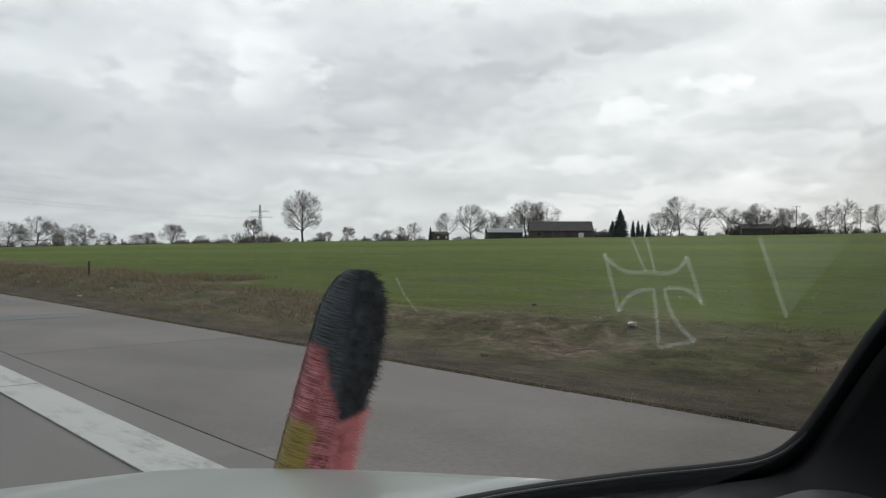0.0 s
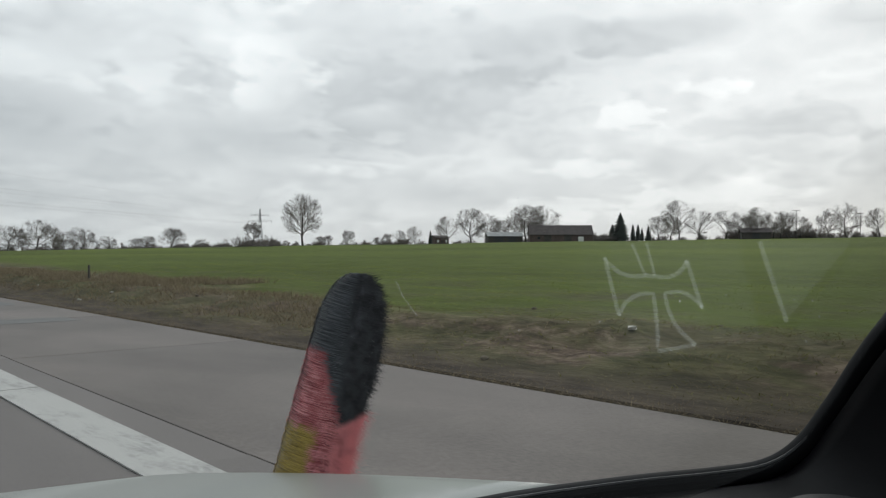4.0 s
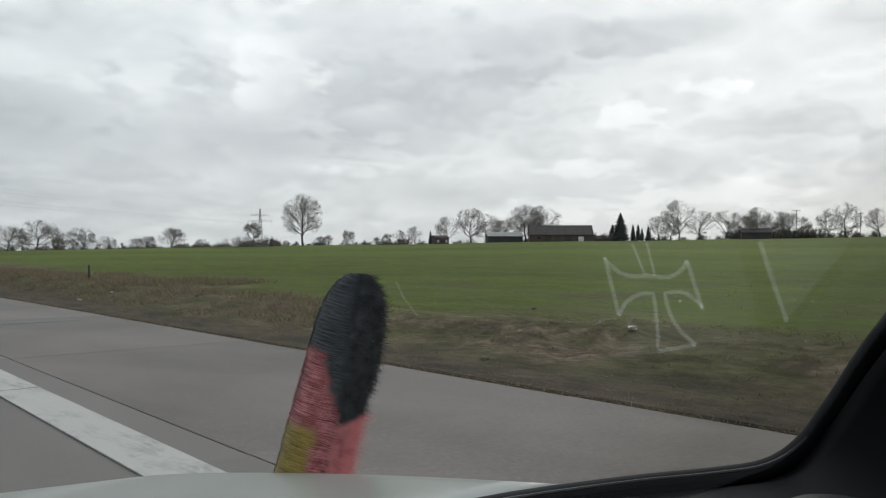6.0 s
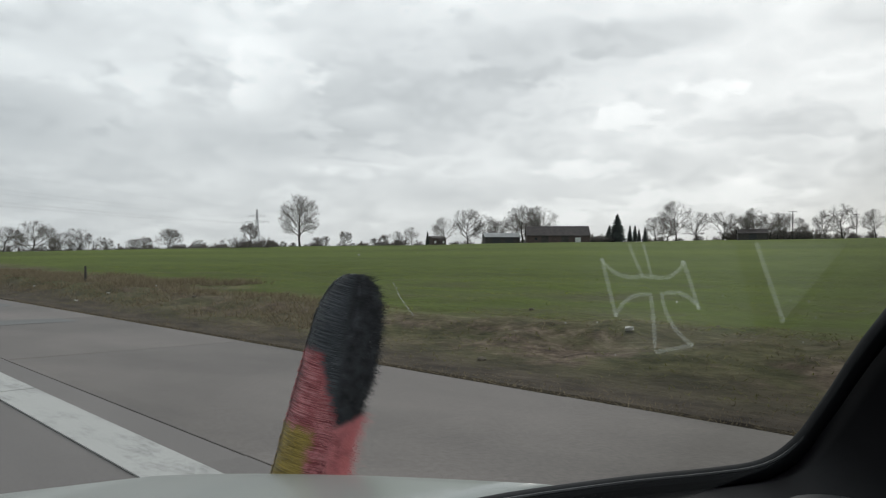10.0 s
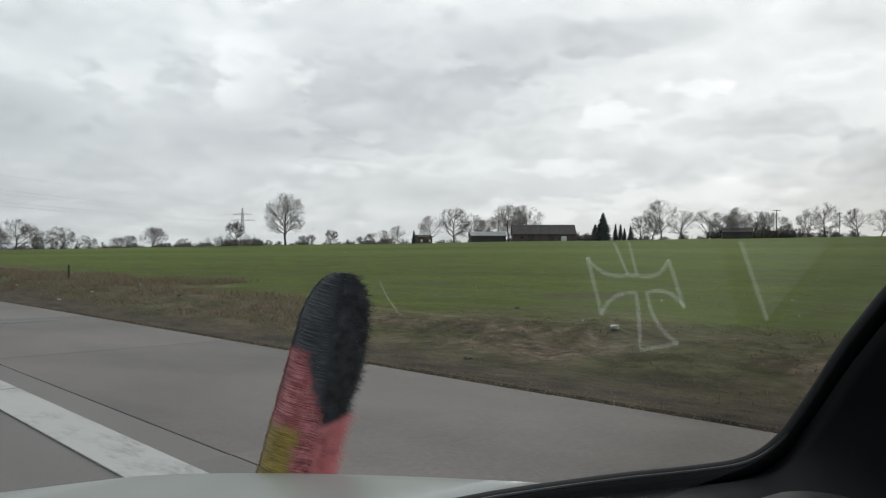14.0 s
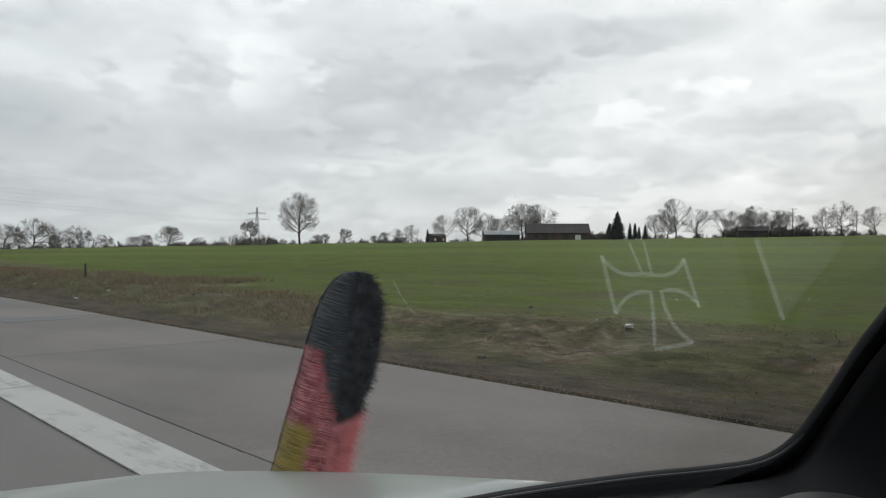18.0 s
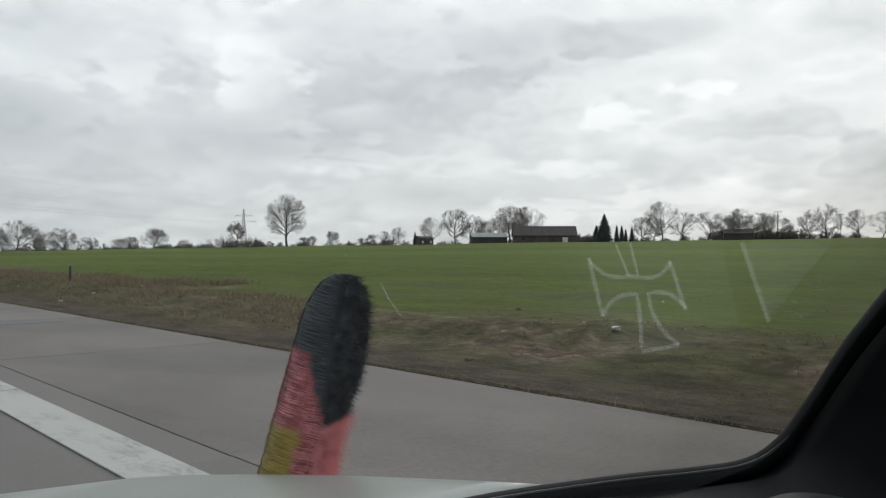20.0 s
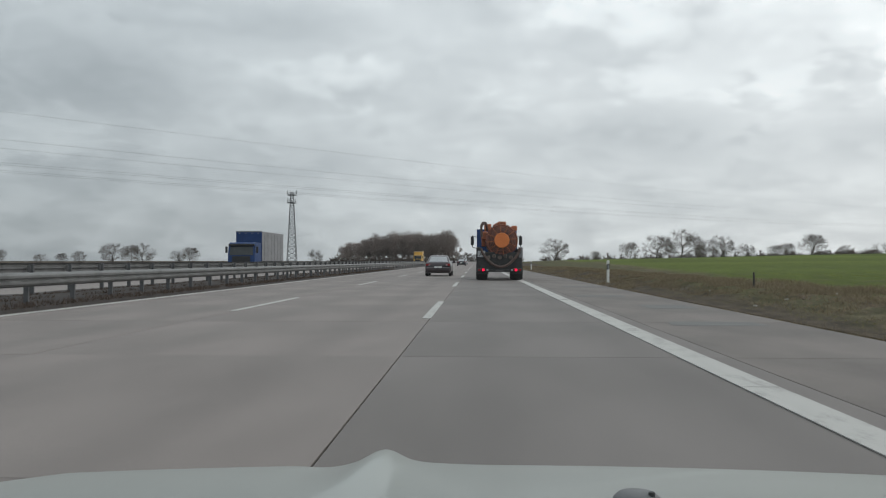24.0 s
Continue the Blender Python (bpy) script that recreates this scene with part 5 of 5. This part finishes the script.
def fur_skin(a, z):
    """Radius of the cover at an angle and a height: rounded top, a shoulder hanging on the lee side."""
    f = z / HGT
    r = .0455 * (1 - .06 * f)
    if f > .72:
        r *= math.sqrt(max(0.0, 1 - ((f - .72) / .28) ** 2.4))
    lee = math.cos(a)
    r *= 1 - .34 * math.exp(-((a - 4.95) / .17) ** 2 - ((f - .9) / .12) ** 2) - .12 * math.exp(-((a - 5.0) / .2) ** 2 - ((f - .62) / .3) ** 2)
    if lee > 0:
        r *= 1 + lee * (.2 * math.exp(-((f - .6) / .2) ** 2) - .17 * math.exp(-((f - .3) / .11) ** 2) + .06 * math.exp(-(f / .15) ** 2))
    return r * (1 + .03 * noise.noise(Vector((math.cos(a) * 2, math.sin(a) * 2, z * 30))))


body = Shape()
NA = 64
zs = [HGT * (1 - (1 - i / 70) ** 1.35) for i in range(70)] + [HGT * .9995]
def skin_point(a, z, k=1.0):
    rib = .0005 * math.sin(z * 1300 + 9 * noise.noise(Vector((math.cos(a), math.sin(a), z * 9)))) * (1 if math.cos(a) < .4 else .3)
    r = fur_skin(a, z) * k + rib
    return (r * math.cos(a), r * math.sin(a) * .85, z)
body.loft([[skin_point(2 * math.pi * k / NA, z) for k in range(NA)] for z in zs])
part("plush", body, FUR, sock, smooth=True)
hairs, rh = Shape(), random.Random(31)
hv, hf = [], []
for i in range(34000):
    a, z = rh.uniform(0, 2 * math.pi), HGT * rh.random() ** .9
    lee = math.cos(a)
    p = Vector(skin_point(a, z, .985))
    nrm = Vector((math.cos(a), math.sin(a), .25 if z > .24 else 0)).normalized()
    tan = Vector((-math.sin(a), math.cos(a), 0))
    if math.sin(a) < 0:
        flow = tan
    else:
        flow = -tan
    ln = rh.uniform(.006, .013) * (1 if lee < .3 else rh.uniform(1.2, 2.4))
    if lee > .25 and z < .14:
        ln *= 1.7
    d = (flow * (1.0 if lee < .5 else .35) + nrm * (.16 if lee < .3 else .75) + Vector((rh.gauss(0, .1), rh.gauss(0, .1), rh.gauss(0, .10 if lee < .3 else .3) - (.3 if lee > .3 else 0)))).normalized()
    w = Vector((0, 0, 1)).cross(d)
    w = (d.cross(w)).normalized() * (rh.uniform(.0004, .001) if lee < .3 else rh.uniform(.0002, .0005))
    i0 = len(hv)
    hv += [tuple(p + w), tuple(p - w), tuple(p + d * ln)]
    hf.append((i0, i0 + 1, i0 + 2))
hm = bpy.data.meshes.new("pile")
hm.from_pydata(hv, [], hf)
hm.materials.append(FUR)
pile = new("pile", hm)
pile.parent = sock
tagged(pile, "combed and ruffled plush hairs", kind="stuff")
part("mirror_stem", Shape().sweep([(.60, .985, .62), (.625, 1.0, .68), (.642, 1.012, .72)], [.03, .024, .022], 12), BLACK, car, smooth=True)


# ---- traffic ahead ----
def wheel(parent, x, y, r, w, rim=STEEL):
    o = part("wheel", Shape().lathe([(r * .55, -w / 2), (r * .9, -w / 2), (r, -w * .36), (r, w * .36), (r * .9, w / 2), (r * .55, w / 2)], 24, "x", (x, y, r)), TYRE, parent, smooth=True)
    part("rim", Shape().lathe([(.03, -w * .2), (r * .4, -w * .25), (r * .56, -w * .45), (r * .56, w * .45), (r * .4, w * .25), (.03, w * .2)], 16, "x", (x, y, r)), rim, o)
    return o


def tanker(at):
    """A vacuum tanker seen from behind: tank with a ringed rear door, hose, lockers, frame, cab."""
    ob = thing("vacuum_tanker_truck", "grimy orange vacuum tanker truck with a blue cab", "truck", at)
    z0, r, x0 = 2.15, .8, .12
    part("tank", Shape().lathe([(.05, 5.6), (.65, 5.5), (r - .08, 5.2), (r, 5.0), (r, .35), (r - .03, .3), (r - .03, .2)], 40, "y", (x0, 0, z0)), ORANGE, ob, "grimy orange steel tank", smooth=True)
    for y in (1.2, 2.4, 3.6, 4.6):
        part("hoop", Shape().lathe([(r, -.05), (r + .05, -.05), (r + .05, .05), (r, .05)], 40, "y", (x0, y, z0)), RUST, ob)
    door = part("rear_door", Shape().lathe([(.02, -.05), (.45, -.02), (.66, .06), (r, .2), (r, .28), (.05, .28)], 40, "y", (x0, 0, z0)), RUST, ob, "dark ringed rear door", smooth=True)
    part("door_plate", Shape().lathe([(.02, -.17), (.38, -.17), (.41, -.15), (.41, -.02), (.05, -.02)], 36, "y", (x0, 0, z0)), ORANGE_DOOR, door, "bright orange round plate")
    part("rim_ring", Shape().sweep([(x0 + .82 * math.cos(k * math.pi / 24), .1, z0 + .82 * math.sin(k * math.pi / 24)) for k in range(48)], .05, 8, closed=True), RED_RUST, door, smooth=True)
    for q, y, r1 in ((.49, -.07, .02), (.57, -.05, .02), (.65, -.02, .02), (.73, .03, .026)):
        part("stiffening_ring", Shape().sweep([(x0 + q * math.cos(k * math.pi / 20), y, z0 + q * math.sin(k * math.pi / 20)) for k in range(40)], r1, 6, closed=True), RED_RUST, door)
    for k in range(12):
        a = k * math.pi / 6 + .12
        c, s = math.cos(a), math.sin(a)
        part("spoke", Shape().sweep([(x0 + .39 * c, -.11, z0 + .39 * s), (x0 + .62 * c, -.07, z0 + .62 * s), (x0 + .82 * c, .05, z0 + .82 * s)], .022, 6), ORANGE, door)
        part("clamp", Shape().box((x0 + .865 * c, .12, z0 + .865 * s), (.07, .14, .07), .015, 0), RUST, door)
    for q in (-.16, .16):
        part("hinge", Shape().box((x0 + q, .25, z0 + .88), (.1, .4, .18), .02), ORANGE, door)
    part("hatch", Shape().lathe([(.05, 0), (.26, 0), (.26, .16), (.2, .22), (.05, .23)], 16, "z", (x0, .9, z0 + .78)), ORANGE, ob)
    part("boom", Shape().sweep([(x0 - .1, .5, z0 + .97), (x0 - .1, 3.5, z0 + 1.04), (x0 - .3, 5.2, z0 + 1.0)], [.09, .11, .1], 8), ORANGE, ob)
    part("boom_head", Shape().box((x0 + .05, .4, z0 + .92), (.4, .3, .22), .04), ORANGE, ob)
    for x, y, z, w, h in ((-.92, 1.6, .3, .35, .45), (-.72, 2.6, .8, .4, .4), (-.95, 2.2, -.05, .25, .5), (.78, 2.8, .75, .35, .3)):
        part("valve_block", Shape().box((x0 + x, y, z0 + z), (w, .7, h), .05), ORANGE, ob)
    for dy, dz in ((0, 0), (.9, .12)):
        part("suction_pipe", Shape().sweep([(-.95, .9 + dy, z0 + .2), (-.98, .9 + dy, z0 + .75 + dz), (-.88, .9 + dy, z0 + .93 + dz), (-.72, .9 + dy, z0 + .93 + dz), (-.62, 1.0 + dy, z0 + .6)], .065, 10), HOSE, ob, "bent black pipe", smooth=True)
    part("suction_hose", Shape().sweep([(-1.0 + 2.1 * f, -.05 - .14 * math.sin(math.pi * f), 1.72 - 1.0 * math.sin(math.pi * f) ** .7) for f in [i / 28 for i in range(29)]], .075, 10), HOSE, ob, "brown rubber hose hanging in a loop", smooth=True)
    for s in (-1, 1):
        part("side_locker", Shape().box((s * 1.08, 1.5, 1.25), (.32, 2.4, .9), .03), GRIME, ob)
        lk = part("locker_end", Shape().box((s * 1.14, .12, 1.5), (.22, .3, .58), .03), LORRYBOX if s > 0 else GRIME, ob)
        part("latch", Shape().box((s * 1.14, -.05, 1.5), (.06, .03, .12), .008), STEEL, lk)
        part("mudguard", Shape().sweep([(s * .93, .1, .5), (s * .93, .16, .92), (s * .93, .6, 1.12), (s * .93, 1.1, 1.12)], .12, 6, flat=2.0), GRIME, ob)
        part("mud_flap", Shape().box((s * .9, .06, .55), (.6, .02, .45), .006), BLACK, ob)
        lamp_box = part("lamp_cluster", Shape().box((s * .95, -.14, .56), (.5, .1, .17), .02), BLACK, ob)
        part("tail_lamp", Shape().box((s * .88, -.2, .56), (.12, .03, .12), .01), TAIL, lamp_box, "lit red lamp")
        part("indicator", Shape().box((s * 1.08, -.195, .56), (.13, .02, .1), .008), LENS_RED, lamp_box)
        part("reversing_lamp", Shape().box((s * .66, -.2, .56), (.1, .02, .09), .008), GREYBOX, ob)
        for y in (.75, 2.0, 5.6):
            wheel(ob, s * .95, y, .48, .62 if y < 4 else .3)
        arm = part("mirror_arm", Shape().sweep([(s * 1.15, 6.8, 2.5), (s * 1.5, 6.7, 2.62), (s * 1.5, 6.7, 1.9), (s * 1.15, 6.8, 1.8)], .025, 6), BLACK, ob)
        part("mirror", Shape().box((s * 1.5, 6.66, 2.3), (.2, .1, .55), .03), BLACK, arm)
    part("chassis", Shape().box((0, 3.2, .85), (.9, 6.2, .3), .02), GRIME, ob)
    part("tank_cradle", Shape().box((0, 2.4, 1.2), (1.9, 4.6, .5), .05), GRIME, ob)
    part("rear_plate", Shape().box((0, .06, 1.05), (2.42, .08, .95), .03), GRIME, ob)
    for k in range(5):
        part("valve", Shape().lathe([(.02, -.1), (.09, -.1), (.11, -.04), (.07, .0), (.07, .08)], 12, "y", (-.6 + .3 * k, .0, 1.22 + .08 * (k % 2))), RUST, ob)
    bar = part("underrun_bar", Shape().box((0, -.1, .52), (2.48, .12, .15), .02), GRIME, ob)
    part("number_plate", Shape().box((0, -.17, .52), (.42, .015, .1), .004), RAILPOST, bar)
    pl = part("warning_plate", Shape().box((-.98, -.06, 1.42), (.4, .02, .34), .01), GREYBOX, ob, "white plate with a black letter")
    letters("A", .34, pose(-.98, -.075, 1.42, 90), BLACK, pl)
    part("cab", Shape().loft([[(-1.22, 5.9, z), (1.22, 5.9, z), (1.22 - t, 7.6 - t, z), (-1.22 + t, 7.6 - t, z)] for z, t in ((.6, 0), (1.9, 0), (2.75, .06), (2.98, .2))]), BLUEPAINT, ob, "blue painted cab")
    part("rear_window", Shape().box((0, 5.88, 2.3), (1.2, .04, .5), .02), CARGLASS, ob)
    return ob


tanker((0.45, 43.0, 0.004))


def sedan(at, label, paint, lit=True, turn=0):
    """A three-box saloon: body lofted along its length, glasshouse, wheels, lamps."""
    ob = thing("saloon_car", label, "car", at, turn)
    def ring(y, w, z0, z1, zc):
        return [(-w * .9, y, z0), (w * .9, y, z0), (w, y, z0 + .18), (w, y, zc), (w * .93, y, z1), (-w * .93, y, z1), (-w, y, zc), (-w, y, z0 + .18)]
    part("body", Shape().loft([ring(0, .78, .32, .86, .7), ring(.06, .86, .24, .94, .74), ring(.5, .9, .2, .97, .78), ring(2.2, .91, .2, .95, .8), ring(3.4, .9, .2, .9, .74), ring(4.3, .84, .24, .72, .62), ring(4.5, .72, .32, .6, .5)]), paint, ob, smooth=True)
    cab = part("roof", Shape().loft([[(-.78, .55, .95), (.78, .55, .95), (.78, 3.2, .93), (-.78, 3.2, .93)], [(-.62, 1.15, 1.36), (.62, 1.15, 1.36), (.62, 2.4, 1.36), (-.62, 2.4, 1.36)], [(-.52, 1.3, 1.42), (.52, 1.3, 1.42), (.52, 2.2, 1.42), (-.52, 2.2, 1.42)]]), paint, ob, smooth=True)
    # pale grey in place of glass imitates the sky reflected in the window
    part("rear_window", Shape().add([(-.64, .60, .99), (.64, .60, .99), (.53, 1.08, 1.32), (-.53, 1.08, 1.32), (-.64, .59, .97), (.64, .59, .97), (.53, 1.07, 1.33), (-.53, 1.07, 1.33)], [(4, 5, 6, 7), (0, 1, 2, 3), (0, 4, 7, 3), (1, 5, 6, 2)]), GREYBOX if lit else CARGLASS, cab)
    for s in (-1, 1):
        part("side_window", Shape().box((s * .715, 1.85, 1.13), (.03, 1.7, .26), .01), CARGLASS, cab)
        l = part("tail_lamp_unit", Shape().box((s * .68, .0, .78), (.3, .1, .13), .02), LENS_RED, ob)
        if lit:
            part("reversing_lens", Shape().box((s * .58, -.055, .76), (.1, .02, .06), .006), GREYBOX, l)
        part("wing_mirror", Shape().box((s * 1.0, 2.95, .98), (.18, .1, .13), .03), paint, ob)
        for y in (.85, 3.6):
            wheel(ob, s * .8, y, .31, .2)
    b = part("rear_bumper", Shape().box((0, -.02, .48), (1.66, .16, .26), .05), paint, ob)
    part("number_plate", Shape().box((0, -.11, .62), (.52, .012, .11), .003), WHITE, b)
    part("exhaust", Shape().sweep([(-.5, -.02, .26), (-.5, .4, .26)], .035, 8), STEEL, ob)
    return ob


sedan((-3.4, 54, .004), "dark saloon car driving in the middle lane", CAR_PLUM)
sedan((-3.9, 165, .004), "dark far-off saloon car in the middle lane", CAR_DARK)
sedan((-4.0, 210, .004), "silver far-off car in the middle lane", CAR_SILVER)


def lorry(at, label, cab_paint, box_paint, length=11.0):
    """An oncoming lorry with a tall box."""
    ob = thing("lorry", label, "truck", at)
    part("cab", Shape().loft([[(-1.25, 0 + t, z), (1.25, 0 + t, z), (1.25, 2.2, z), (-1.25, 2.2, z)] for z, t in ((.45, .0), (1.55, .0), (2.5, .22), (2.72, .4), (2.78, .55))]), cab_paint, ob)
    part("sun_visor", Shape().box((0, .12, 2.56), (2.4, .3, .2), .04), BLACK, ob, "dark sun visor")
    for k in range(4):
        part("marker_lamp", Shape().box((-.9 + .6 * k, 2.47, 3.72), (.12, .05, .07), .01), GREYBOX, ob)
    part("windscreen", Shape().add([(-1.1, -.02, 1.6), (1.1, -.02, 1.6), (1.05, .19, 2.42), (-1.05, .19, 2.42), (-1.1, .03, 1.6), (1.1, .03, 1.6), (1.05, .24, 2.42), (-1.05, .24, 2.42)], [(0, 1, 2, 3), (4, 5, 6, 7), (0, 1, 5, 4), (2, 3, 7, 6), (1, 2, 6, 5), (0, 3, 7, 4)]), CARGLASS, ob)
    part("grille", Shape().box((0, -.03, 1.15), (1.7, .08, .7), .03), BLACK, ob)
    part("bumper", Shape().box((0, -.06, .55), (2.45, .2, .35), .05), BLACK, ob)
    for s in (-1, 1):
        part("headlamp", Shape().box((s * .95, -.16, .6), (.35, .06, .16), .02), HEAD, ob)
        part("mirror", Shape().box((s * 1.45, .2, 2.1), (.2, .12, .6), .03), BLACK, ob)
        for y in (1.1, length - 3.2, length - 1.9):
            wheel(ob, s * 1.05, y, .5, .32)
        part("side_skirt", Shape().box((s * 1.2, length * .55, .75), (.05, length * .5, .5), .01), GRIME, ob)
    bx = part("box_body", Shape().box((0, 2.5 + (length - 2.5) / 2, 2.45), (2.55, length - 2.6, 2.9), .05), box_paint, ob)
    part("front_panel", Shape().box((0, 2.53, 2.45), (2.5, .05, 2.75), .02), cab_paint, bx)
    part("roof_edge", Shape().box((0, 2.52, 3.9), (2.58, .1, .09), .02), GREYBOX, bx, "pale roof edge")
    for k in range(6):
        for s in (-1, 1):
            part("strap", Shape().box((s * 1.285, 3.4 + k * (length - 4) / 5.5, 2.4), (.02, .08, 2.6), .004), LORRYBOX, bx)
    part("chassis", Shape().box((0, length * .5, .85), (1.0, length - 1, .3), .02), GRIME, ob)
    return ob


lorry((-22.6, 73, -.02), "oncoming blue lorry with a grey curtain-sided box", BLUEPAINT, LORRYBOX)
lorry((-18.5, 240, -.02), "oncoming yellow lorry far down the road", YELLOW, YELLOW, 9)


# ---- concrete slabs ----
def slab_mesh(w, l):
    return Shape().box((0, 0, -.05), (w - .012, l - .005, .1), .003).mesh("slab", CONCRETE)


COLS = [(-10.1, -9.4), (-9.4, -5.85), (-5.85, -1.65), (-1.65, 1.98), (1.98, 4.56)]
surface_ob = tagged(new("carriageway"), "grey concrete motorway lanes of large jointed slabs", "road", kind="structure")
shoulder_ob = tagged(new("hard_shoulder"), "grey patchy concrete hard shoulder of jointed slabs", "road", kind="structure")
tail = Shape()
for a, b in COLS:
    home = shoulder_ob if a > 1.9 else surface_ob
    me = slab_mesh(b - a, 5.0)
    me.materials.clear()
    me.materials.append(SHOULDER if a > 1.9 else (OWN_LANE if a > -2 else CONCRETE))
    for k in range(-5, 22):
        o = new("slab", me)
        o.parent, o.location = home, ((a + b) / 2, k * 5.0 + 1.3, 0.0015 * ((k * 7 + int(a * 3)) % 3))
    for k in range(21):
        tail.box(((a + b) / 2, 111.3 - 2.5 + 33 * k + 16.45, -.05), (b - a - .02, 32.9, .1), .006)
tagged(part("carriageway_far", tail, CONCRETE), "distant grey concrete motorway", "road", kind="stuff")
